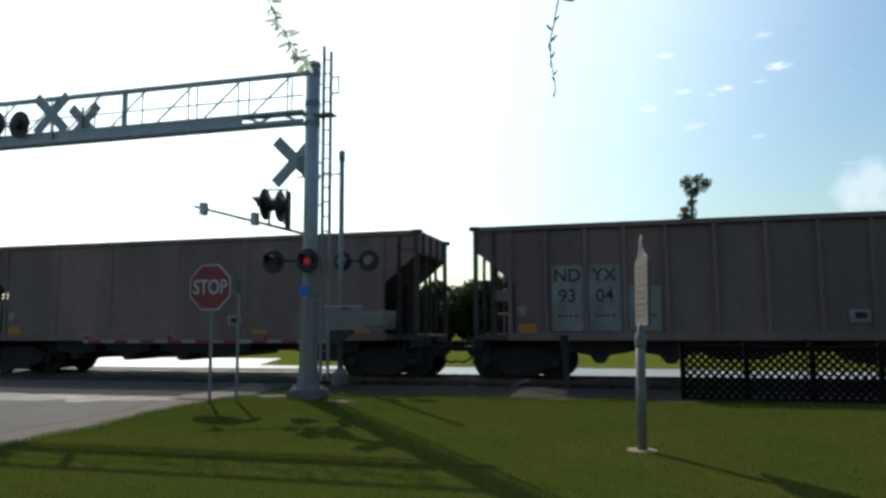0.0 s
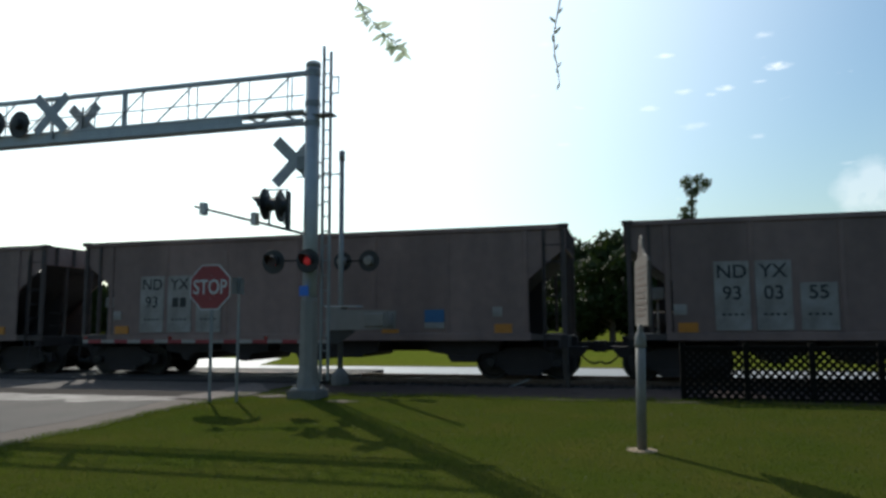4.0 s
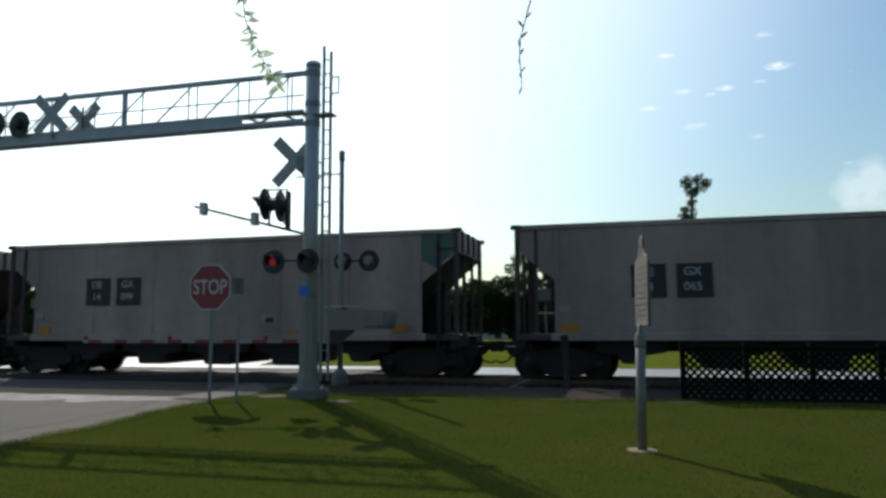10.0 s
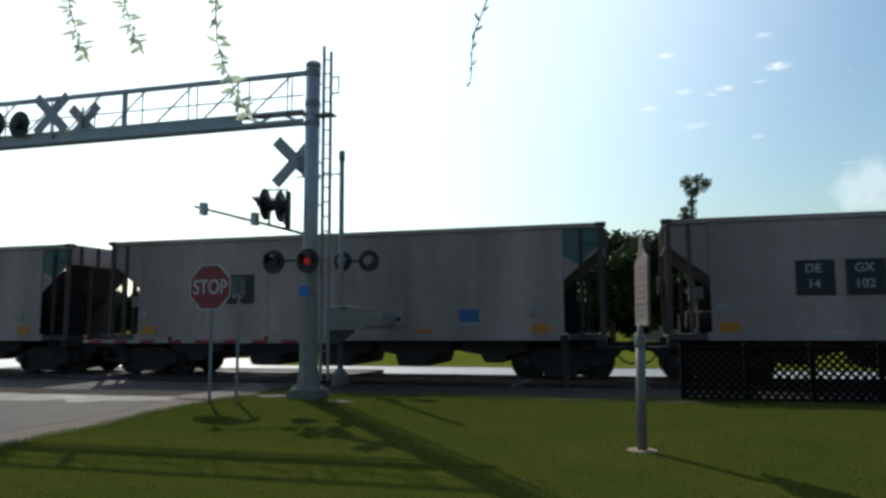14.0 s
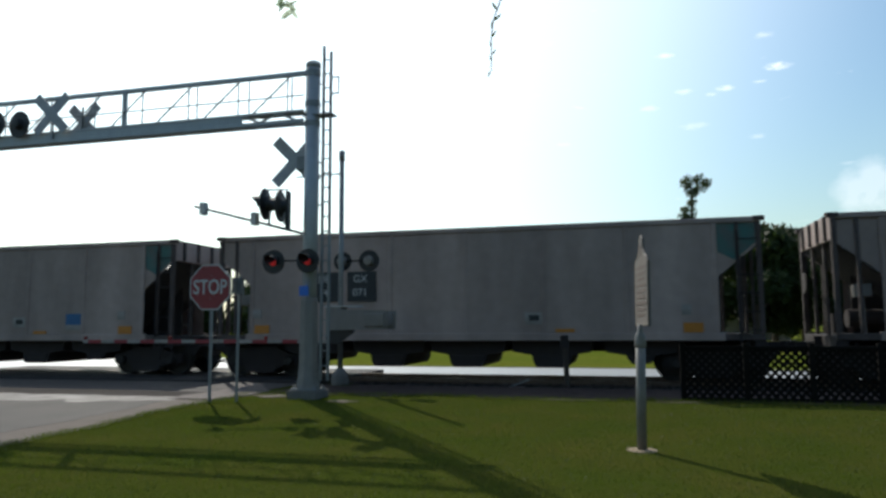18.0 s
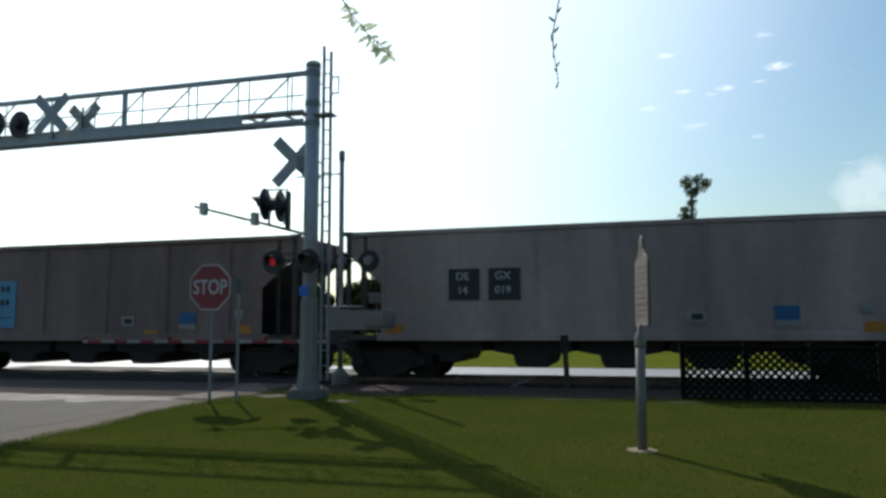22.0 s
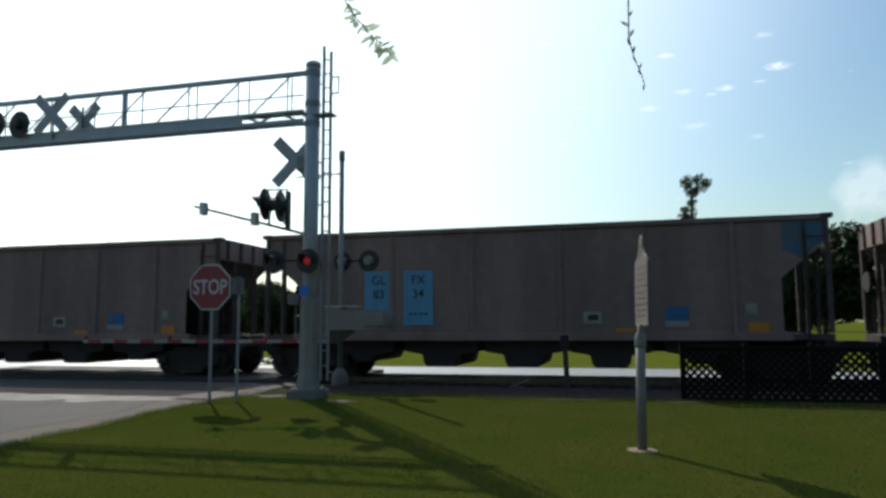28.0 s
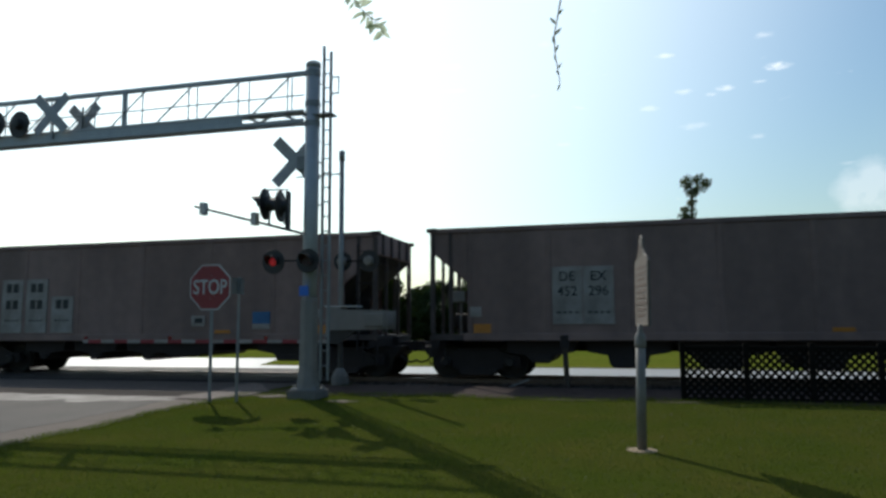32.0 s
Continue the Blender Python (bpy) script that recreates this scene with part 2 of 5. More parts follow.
M_PANELDARK = material("black stencil patch", (0.022, 0.024, 0.026), 0.6, scale=4.0, amount=0.4)
M_INKDARK = material("black lettering", (0.02, 0.02, 0.02), 0.6)
M_INKLIGHT = material("white lettering", (0.44, 0.43, 0.42), 0.6)
M_ORANGE = material("orange reflector", (0.52, 0.19, 0.02), 0.45, scale=8.0, amount=0.4)
M_SQUAREBLUE = material("blue square mark", (0.025, 0.12, 0.27), 0.55, scale=8.0, amount=0.5)
M_FADEDBLUE = material("faded blue corner paint", (0.05, 0.12, 0.19), 0.65, second=(0.10, 0.10, 0.10), scale=2.5, amount=0.8)
M_GREENMARK = material("teal corner paint", (0.05, 0.14, 0.125), 0.6, second=(0.11, 0.11, 0.10), scale=2.5, amount=0.8)
M_SPRAYA = material("pale green spray paint", (0.34, 0.40, 0.37), 0.6, second=(0.16, 0.23, 0.20), scale=3.0, amount=0.9)
M_SPRAYB = material("dark teal spray paint", (0.035, 0.072, 0.070), 0.6, second=(0.06, 0.06, 0.058), scale=2.0, amount=0.8)
M_SPRAYC = material("pale blue spray paint", (0.17, 0.26, 0.33), 0.6, second=(0.30, 0.32, 0.33), scale=3.0, amount=0.8)
M_COAL = material("coal", (0.015, 0.015, 0.016), 0.6, grain=15.0, bump=1.0)
M_LEAF = leaf_material("leaf", (0.032, 0.048, 0.016), 0.2, 0.08)
M_PINE = leaf_material("pine needles", (0.045, 0.065, 0.025), 0.4)
# Leaf colour paled: the sun's glare on the sprays is put into it.
M_GLARELEAF = leaf_material("glare-paled oak leaf", (0.20, 0.23, 0.15), 0.85, 0.3, (2.4, 2.4, 2.8))
M_HANGLEAF = leaf_material("dark narrow leaf", (0.075, 0.095, 0.055), 0.4)
M_BARK = material("bark", (0.075, 0.055, 0.04), 0.9, scale=3.0, grain=14.0, bump=0.8)
M_CARPAINT = material("dark blue car paint", (0.020, 0.024, 0.035), 0.25, 0.2, second=(0.016, 0.019, 0.028), scale=3.0, amount=0.4, grain=40.0, bump=0.02)
M_TYRE = material("tyre rubber", (0.018, 0.018, 0.018), 0.9, scale=8.0, grain=50.0, bump=0.3)
M_ALLOY = material("alloy rim", (0.70, 0.71, 0.72), 0.4, 0.25, scale=8.0, amount=0.3, grain=60.0, bump=0.05)
M_CHROME = material("brushed chrome bar", (0.62, 0.63, 0.64), 0.35, 0.4, scale=8.0, amount=0.3, grain=60.0, bump=0.03)
M_TAIL = material("red lamp glass", (0.30, 0.02, 0.02), 0.25, scale=8.0, amount=0.3)
M_HOUSE = material("pale siding", (0.62, 0.60, 0.56), 0.7, scale=2.0, amount=0.3)
M_ROOF = material("grey shingle", (0.10, 0.095, 0.09), 0.85, scale=2.0)
M_GLASS = material("dark window", (0.03, 0.035, 0.04), 0.1)


# ---- shapes ----
class Shape:
    """Collects vertices and faces of one mesh."""

    def __init__(self):
        self.v, self.f = [], []

    def add(self, verts, faces):
        k = len(self.v)
        self.v += [tuple(p) for p in verts]
        self.f += [tuple(k + i for i in face) for face in faces]
        return self

    def box(self, x0, x1, y0, y1, z0, z1):
        vs = [(x, y, z) for z in (z0, z1) for x, y in ((x0, y0), (x1, y0), (x1, y1), (x0, y1))]
        return self.add(vs, [(3, 2, 1, 0), (4, 5, 6, 7), (0, 1, 5, 4), (1, 2, 6, 5), (2, 3, 7, 6), (3, 0, 4, 7)])

    def prism(self, pts, a, b, axis="y"):
        """An outline of (u, w) pairs pushed from a to b along the axis."""
        put = {"y": lambda u, w, d: (u, d, w), "x": lambda u, w, d: (d, u, w), "z": lambda u, w, d: (u, w, d)}[axis]
        n = len(pts)
        vs = [put(u, w, a) for u, w in pts] + [put(u, w, b) for u, w in pts]
        return self.add(vs, [tuple(range(n)), tuple(range(2 * n - 1, n - 1, -1))] + [(i, i + n, (i + 1) % n + n, (i + 1) % n) for i in range(n)])

    def cbox(self, x0, x1, y0, y1, z0, z1, c=0.01):
        """A box with its long edges chamfered."""
        size = [(x1 - x0), (y1 - y0), (z1 - z0)]
        k = size.index(max(size))
        lo, hi = [(x0, x1), (y0, y1), (z0, z1)][k]
        (a0, a1), (b0, b1) = [r for i, r in enumerate([(x0, x1), (y0, y1), (z0, z1)]) if i != k]
        pts = [(a0 + c, b0), (a1 - c, b0), (a1, b0 + c), (a1, b1 - c), (a1 - c, b1), (a0 + c, b1), (a0, b1 - c), (a0, b0 + c)]
        return self.prism(pts, lo, hi, "xyz"[k])

    def rod(self, p, q, r, n=8, r2=None):
        p, q = Vector(p), Vector(q)
        r2 = r if r2 is None else r2
        d = (q - p).normalized()
        u = d.orthogonal().normalized()
        w = d.cross(u)
        ring = [(math.cos(2 * math.pi * i / n), math.sin(2 * math.pi * i / n)) for i in range(n)]
        vs = [p + (u * a + w * b) * r for a, b in ring] + [q + (u * a + w * b) * r2 for a, b in ring]
        return self.add(vs, [tuple(range(n - 1, -1, -1)), tuple(range(n, 2 * n))] + [(i, (i + 1) % n, (i + 1) % n + n, i + n) for i in range(n)])

    def lathe(self, profile, p, d, n=20):
        """A profile of (distance along d, radius) turned round the axis d through p."""
        p, d = Vector(p), Vector(d).normalized()
        u = d.orthogonal().normalized()
        w = d.cross(u)
        vs, m = [], len(profile)
        for i in range(n):
            a = 2 * math.pi * i / n
            vs += [p + d * h + (u * math.cos(a) + w * math.sin(a)) * r for h, r in profile]
        fs = [(i * m + j, i * m + j + 1, (i + 1) % n * m + j + 1, (i + 1) % n * m + j) for i in range(n) for j in range(m - 1)]
        fs += [tuple(i * m for i in range(n)), tuple(i * m + m - 1 for i in range(n - 1, -1, -1))]
        return self.add(vs, fs)

    def mesh(self, name, mat, smooth=False):
        me = bpy.data.meshes.new(name)
        me.from_pydata(self.v, [], self.f)
        bm = bmesh.new()
        bm.from_mesh(me)
        if len(bm.faces) < 4000:
            bmesh.ops.recalc_face_normals(bm, faces=bm.faces)
        bm.to_mesh(me)
        bm.free()
        me.materials.append(mat)
        if smooth:
            me.polygons.foreach_set("use_smooth", [len(f.vertices) == 4 for f in me.polygons])
        return me


def part(name, shape, mat, parent=None, label="", smooth=False, m=None):
    """ONE mesh object, under a thing or a part."""
    data = shape.mesh(name, mat, smooth) if isinstance(shape, Shape) else shape
    ob = new(name, data)
    ob.parent = parent
    if m is not None:
        ob.matrix_basis = m
    if label:
        tagged(ob, label)
    return ob


def thing(name, label, category, m=None, group="", kind=""):
    ob = new(name)
    ob.empty_display_size = 0.2
    if m is not None:
        ob.matrix_basis = m
    return tagged(ob, label, category, group, kind)


LETTERS = {}


def letters(text, size, mat, stretch=1.0):
    """The mesh of a word in the built-in font: it stands in x and z, centred, and faces -y."""
    key = (text, size, mat.name, stretch)
    if key not in LETTERS:
        cu = bpy.data.curves.new("lettering", "FONT")
        cu.body, cu.size, cu.align_x, cu.align_y, cu.extrude = text, size, "CENTER", "CENTER", 0.002
        cu.offset = 0.012 * size
        ob = bpy.data.objects.new("lettering", cu)
        scene.collection.objects.link(ob)
        me = bpy.data.meshes.new_from_object(ob.evaluated_get(bpy.context.evaluated_depsgraph_get()))
        bpy.data.objects.remove(ob)
        me.transform(Matrix.Diagonal((stretch, 1, 1, 1)))
        me.transform(Euler((radians(90), 0, 0)).to_matrix().to_4x4())
        me.materials.clear()
        me.materials.append(mat)
        LETTERS[key] = me
    return LETTERS[key]


# ---- ground, roads, track ----
TRACK_Y = 19.867
NEAR_SIDE = TRACK_Y - 1.6


def ground_z(y):
    """The level of the land: flat lawn, a shallow track bed, then a lower field."""
    pts = [(-2000, 0.0), (16.6, 0.0), (17.5, -0.17), (22.3, -0.17), (24.4, -0.36), (60, -0.36), (2500, -0.36)]
    for (a, za), (b, zb) in zip(pts, pts[1:]):
        if a <= y <= b:
            return za + (zb - za) * (y - a) / (b - a)
    return 0.0


def strip_sheet(xs_of, ys, lift):
    """A sheet along y; xs_of(y) gives its edges, lift its height over the land."""
    s = Shape()
    for y in ys:
        a, b = xs_of(y)
        s.v += [(a, y, ground_z(y) + lift), (b, y, ground_z(y) + lift)]
    s.f += [(2 * i, 2 * i + 1, 2 * i + 3, 2 * i + 2) for i in range(len(ys) - 1)]
    return s


land = Shape()
land_y = [-2000, -200, -20, 0, 8, 14.3, 16.6, 17.5, 22.3, 24.4, 60, 300, 2500]
land_x = [-2000, -200, -40, -7.6, 12, 60, 300, 2000]
for y in land_y:
    land.v += [(x, y, ground_z(y)) for x in land_x]
k = len(land_x)
land.f = [(j * k + i, j * k + i + 1, (j + 1) * k + i + 1, (j + 1) * k + i) for j in range(len(land_y) - 1) for i in range(k - 1)]
ground = part("ground", land, M_LAWN)
ground.data.materials.append(M_FARGRASS)
for face in ground.data.polygons:
    if face.center.y > 24.4:
        face.material_index = 1
tagged(ground, "mown green lawn beside the railway, with dry patches", "ground", kind="structure")

wob = lambda y, a, f, p: a * (math.sin(f * y + p) + 0.6 * math.sin(2.7 * f * y + 1.3 * p))
cross_ys = [-200, -40, -10] + [i * 0.5 for i in range(-6, 34)] + [16.6, 17.5, 22.3, 24.4, 26.0]
tagged(part("road", strip_sheet(lambda y: (-22.0, -8.30 - 0.115 * min(max(y - 7.8, 0.0), 4.5) + (wob(y, 0.07, 1.3, 0.4) if y < 17 else 0)), cross_ys, 0.008), M_ASPHALT),
       "worn pale asphalt road leading to the level crossing", "road", kind="structure")
tagged(part("road_shoulder", strip_sheet(lambda y: (-9.6, -7.38 - 0.10 * min(max(y - 6.5, 0.0), 5.0) + (wob(y, 0.06, 2.1, 1.0) if y < 17 else 0)), [i * 0.25 for i in range(-30, 60)], 0.004), M_DIRT),
       "bare brown soil shoulder between road and lawn", "shoulder", kind="structure")
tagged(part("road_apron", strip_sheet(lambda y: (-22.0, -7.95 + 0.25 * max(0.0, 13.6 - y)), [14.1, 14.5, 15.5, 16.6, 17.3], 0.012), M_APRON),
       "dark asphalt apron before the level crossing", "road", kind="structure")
# Near strip of the apron: train shade painted past the cast shadow's edge.
tagged(part("tar_band", strip_sheet(lambda y: (-22.0, -7.95 + 0.25 * max(0.0, 13.6 - y)), [12.75, 13.2, 13.7, 14.096], 0.012), M_SHADEBAND),
       "road strip darkened to carry the train's shade nearer", "road", kind="structure")
patchy = Shape()
for i in range(24):
    x = -17.5 + i * 0.38
    ragged = 0.16 * math.sin(2.3 * i) + 0.12 * math.sin(5.1 * i + 2)
    patchy.v += [(x, 11.35 + 1.4 * ragged + 0.0016 * i * i, 0.0125), (x, 12.92 + 0.4 * ragged, 0.017)]
patchy.f = [(2 * i, 2 * i + 2, 2 * i + 3, 2 * i + 1) for i in range(23)]
tagged(part("concrete_patch", patchy, M_PATCH), "ragged pale concrete patch across the road", "road patch", kind="structure")
yard = Shape()
for i in range(120):
    x = -7.7 + i * 0.6
    y0 = 14.10 + 0.14 * math.sin(1.1 * x) + 0.10 * math.sin(3.3 * x + 1)
    yard.v += [(x, y0, 0.006), (x, 16.6, 0.006), (x, 17.5, -0.164)]
yard.f = [(3 * i + j, 3 * i + 3 + j, 3 * i + 4 + j, 3 * i + 1 + j) for i in range(119) for j in (0, 1)]
tagged(part("gravel_strip", yard, M_CINDER), "dark cinder and gravel strip beside the track", "gravel", kind="structure")
for px, py, rx, ry in ((-1.2, 14.0, 0.9, 0.12), (0.9, 13.95, 0.7, 0.09), (-5.1, 14.1, 0.6, 0.15), (5.2, 13.2, 0.8, 0.10), (-7.2, 13.6, 0.5, 0.35), (-5.4, 12.9, 0.35, 0.2)):
    worn = Shape().prism([(px + rx * (0.8 + 0.3 * math.sin(5 * a + px)) * math.cos(a), py + ry * (0.8 + 0.3 * math.sin(4 * a + py)) * math.sin(a)) for a in [k * math.pi / 8 for k in range(16)]], -0.02, 0.009, "z")
    tagged(part("bare_patch", worn, M_DIRT), "worn bare patch in the lawn", "bare soil", kind="structure")
trodden = Shape().prism([(-9.0, 12.6), (-8.0, 12.7), (-7.75, 13.6), (-7.8, 14.5), (-8.2, 15.1), (-8.9, 16.2), (-9.35, 16.6), (-9.15, 15.2), (-8.9, 14.2), (-9.1, 13.3)], -0.02, 0.022, "z")
tagged(part("trodden_soil", trodden, M_SOIL), "pale trodden soil beside the crossing approach", "bare soil", kind="structure")
high = Shape()
for x in (-900, -60, -20, 20, 60, 900):
    high.v += [(x, 25.4, -0.345), (x, 29.5, -0.345)]
high.f = [(2 * i, 2 * i + 2, 2 * i + 3, 2 * i + 1) for i in range(5)]
lot = Shape()
lot.v = [(-90, 29.49, -0.345), (-16.4, 29.49, -0.345), (-18.6, 36, -0.345), (-100, 36, -0.345)]
lot.f = [(0, 1, 2, 3)]
tagged(part("paved_lot", lot, M_ROAD), "pale paved lot beyond the far road", "pavement", kind="structure")
tagged(part("far_approach", strip_sheet(lambda y: (-22.0, -7.8), [22.5, 24.4, 25.39], 0.024), M_ROAD), "pale road approach beyond the track", "road", kind="structure")
tagged(part("highway", high, M_ROAD), "asphalt road beyond the track, sun glint put into its pale colour", "road", kind="structure")

# dark line along the far edge of the road
verge = Shape()
for i in range(90):
    x = -16.4 + i * 0.7
    verge.v += [(x, 29.5, -0.347), (x, 30.0 + 0.14 * math.sin(1.9 * i), -0.347)]
verge.f = [(2 * i, 2 * i + 2, 2 * i + 3, 2 * i + 1) for i in range(89)]
tagged(part("road_verge", verge, M_DIRT), "narrow dark strip along the far road", "verge", kind="structure")

bed = Shape().prism([(17.3, -0.36), (17.5, -0.158), (22.3, -0.158), (23.2, -0.36)], -520, 480, "x")
tagged(part("ballast", bed, M_BALLAST), "dark crushed stone ballast of the track", "ballast", kind="structure")
panel = Shape()
for y0, y1 in ((17.3, TRACK_Y - 0.80), (TRACK_Y - 0.66, TRACK_Y + 0.66), (TRACK_Y + 0.80, 22.5)):
    panel.cbox(-22.0, -7.9, y0, y1, -0.16, -0.004, 0.01)
tagged(part("crossing_panels", panel, M_ASPHALT), "dark rubber and asphalt panels of the level crossing", "crossing", kind="structure")
track = thing("railway_track", "single steel railway track on dark wooden ties", "railway track", kind="structure")
RAIL = [(-0.07, -0.16), (0.07, -0.16), (0.07, -0.145), (0.012, -0.125), (0.012, -0.04), (0.036, -0.03), (0.036, -0.003), (0.03, 0), (-0.03, 0), (-0.036, -0.003), (-0.036, -0.03), (-0.012, -0.04), (-0.012, -0.125), (-0.07, -0.145)]
for side in (-0.753, 0.753):
    part("rail", Shape().prism([(TRACK_Y + side + u, w) for u, w in RAIL], -520, 480, "x"), M_RAIL, track)

# ---- level crossing signal ----
MX, MY = -6.32, 13.40
OFF_FLAPS = []


def lamp_unit(parent, x, y, z, face, lens, size=0.25, shell=None, bell=0.13, deep=0.0, brim=0.118):
    """A flashing light: background disc, hood and lens; it faces along `face`."""
    d = Vector(face).normalized()
    p = Vector((x, y, z))
    disc = part("background_disc", Shape().lathe([(-0.012, size * 0.2), (-0.012, size), (0.004, size), (0.012, size * 0.97), (0.012, size * 0.2)], p, d, 28), M_BLACK, parent, "round black background plate")
    part("housing", Shape().lathe([(-0.07 - 0.5 * bell - deep, 0.05), (-0.06 - 0.5 * bell - deep, 0.11), (-0.06, 0.12 + 0.3 * (bell - 0.13)), (-0.02, bell), (0.0, bell)], p, d, 18), shell or M_BLACK, disc)
    part("lens", Shape().lathe([(0.014, 0.088), (0.035, 0.076), (0.05, 0.045), (0.055, 0.01)], p, d, 18), lens, disc, "round red glass lens", smooth=True)
    hood = Shape()
    up = Vector((0, 0, 1))
    w = d.cross(up)
    n = 11
    for i in range(n):
        a = radians(-25 + 230 * i / (n - 1))
        o = (w * math.cos(a) + up * math.sin(a)) * brim
        reach = 0.30 * (0.35 + 0.65 * max(0, math.sin(a)))
        hood.v += [p + o + d * 0.012, p + o * 1.03 + d * (0.012 + reach), p + o * 1.10 + d * 0.012, p + o * 1.12 + d * (0.012 + reach)]
    for i in range(n - 1):
        a, b = 4 * i, 4 * i + 4
        hood.f += [(a, b, b + 1, a + 1), (a + 2, a + 3, b + 3, b + 2), (a + 1, b + 1, b + 3, a + 3)]
    part("hood", hood, M_BLACK, disc)
    return disc


def cantilever_signal():
    """The mast with its pedestal, ladder and truss arm over the road."""
    t = thing("cantilever_signal", "grey steel cantilever crossing signal with truss arm over the road", "crossing signal")
    part("foundation", Shape().cbox(MX - 0.31, MX + 0.30, MY - 0.33, MY + 0.33, -0.2, 0.17, 0.03), M_CONCRETE, t, "square cast concrete footing")
    for dx in (-0.21, 0.21):
        for dy in (-0.21, 0.21):
            part("anchor_bolt", Shape().rod((MX + dx, MY + dy, 0.165), (MX + dx, MY + dy, 0.27), 0.02, 6).rod((MX + dx, MY + dy, 0.19), (MX + dx, MY + dy, 0.22), 0.036, 6), M_GALV, t)
    part("base_plate", Shape().cbox(MX - 0.26, MX + 0.26, MY - 0.26, MY + 0.26, 0.17, 0.205, 0.01), M_GALV, t)
    part("pedestal", Shape().lathe([(0, 0.25), (0.03, 0.255), (0.25, 0.222), (0.5, 0.20), (1.75, 0.185), (1.83, 0.165)], (MX, MY, 0.205), (0, 0, 1), 8), M_BOX, t, "tapered grey cast pedestal")
    part("mast", Shape().rod((MX, MY, 0.4), (MX + 0.02, MY, 6.98), 0.152, 20).lathe([(0, 0.160), (0.1, 0.160), (0.13, 0.13), (0.17, 0.03)], (MX + 0.02, MY, 6.90), (0, 0, 1), 20), M_ALU_MAST, t, smooth=True)
    for z in (5.62, 6.05, 6.72):
        part("clamp_band", Shape().lathe([(0, 0.15), (0, 0.163), (0.12, 0.163), (0.12, 0.15)], (MX + 0.015, MY, z), (0, 0, 1), 20), M_GALV, t)
    part("blue_plate", Shape().cbox(MX - 0.12, MX + 0.08, MY - 0.235, MY - 0.222, 2.06, 2.26, 0.003), M_BLUE, t, "small blue enamel plate")
    lad = part("ladder", Shape().cbox(MX + 0.24, MX + 0.29, MY - 0.03, MY + 0.03, 0.35, 7.36, 0.006).cbox(MX + 0.40, MX + 0.45, MY - 0.03, MY + 0.03, 0.35, 7.22, 0.006), M_GALV, t, "narrow steel ladder up the mast")
    z = 0.65
    while z < 7.15:
        part("rung", Shape().rod((MX + 0.26, MY, z), (MX + 0.43, MY, z), 0.014, 6), M_GALV, lad)
        z += 0.305
    for z in (1.1, 2.5, 3.95, 4.85, 6.55):
        part("standoff", Shape().rod((MX + 0.1, MY + 0.02, z), (MX + 0.26, MY + 0.02, z), 0.016, 6), M_GALV, lad)
    part("hoop", Shape().rod((MX + 0.43, MY, 6.66), (MX + 0.60, MY, 6.66), 0.014, 6).rod((MX + 0.60, MY, 6.67), (MX + 0.60, MY, 6.30), 0.014, 6).rod((MX + 0.43, MY, 6.31), (MX + 0.60, MY, 6.31), 0.014, 6), M_GALV, lad)
    part("landing", Shape().cbox(MX - 0.16, MX + 0.50, MY - 0.14, MY + 0.16, 5.84, 5.87, 0.008), M_GALV, t)
    # truss arm: a walkway box below, one top chord, posts, rails and diagonals
    end = -17.2
    arm = part("arm", Shape().cbox(end, MX - 0.14, MY - 0.13, MY - 0.08, 5.70, 5.79, 0.01), M_ALU_MAST, t, "pale aluminium truss arm with walkway")
    for y, z, h in ((-0.13, 5.93, 0.06), (0.08, 5.70, 0.09), (0.08, 5.93, 0.06)):
        part("chord", Shape().cbox(end, MX - 0.14, MY + y, MY + y + 0.05, z, z + h, 0.01), M_ALU_MAST, arm)
    part("grating", Shape().cbox(end, MX - 0.14, MY - 0.08, MY + 0.08, 5.925, 5.945, 0.004), M_GALV, arm)
    part("web_plate", Shape().box(end, -7.9, MY - 0.115, MY - 0.105, 5.78, 5.94), M_ALU_MAST, arm)
    i, x = 0, -7.9
    while x < MX - 0.5:
        zs = (5.78, 5.94) if i % 2 else (5.94, 5.78)
        part("lacing", Shape().rod((x, MY - 0.105, zs[0]), (x + 0.42, MY - 0.105, zs[1]), 0.024, 6), M_ALU_MAST, arm)
        i, x = i + 1, x + 0.42
    part("top_chord", Shape().cbox(end, MX - 0.10, MY - 0.045, MY + 0.045, 6.76, 6.86, 0.015), M_ALU_MAST, arm)
    part("handrail", Shape().rod((end, MY - 0.10, 6.30), (MX - 0.15, MY - 0.10, 6.30), 0.014, 6), M_GALV, arm)
    part("post", Shape().cbox(-11.02, -10.92, MY - 0.04, MY + 0.04, 5.98, 6.78, 0.01), M_ALU_MAST, arm)
    part("post", Shape().cbox(-15.6, -15.5, MY - 0.04, MY + 0.04, 5.98, 6.78, 0.01), M_ALU_MAST, arm)
    for x in (-6.74, -6.84, -7.75, -8.01, -9.02, -9.24, -10.42, -11.68, -12.9, -14.2, -15.4, -16.6):
        part("stanchion", Shape().rod((x, MY - 0.10, 5.98), (x, MY - 0.10, 6.70), 0.014, 6), M_GALV, arm)
    for i in range(8):
        x = -6.84 - 1.2 * i
        part("diagonal", Shape().rod((x, MY, 6.77), (x - 0.92, MY, 5.98), 0.018, 6), M_ALU_MAST, arm)
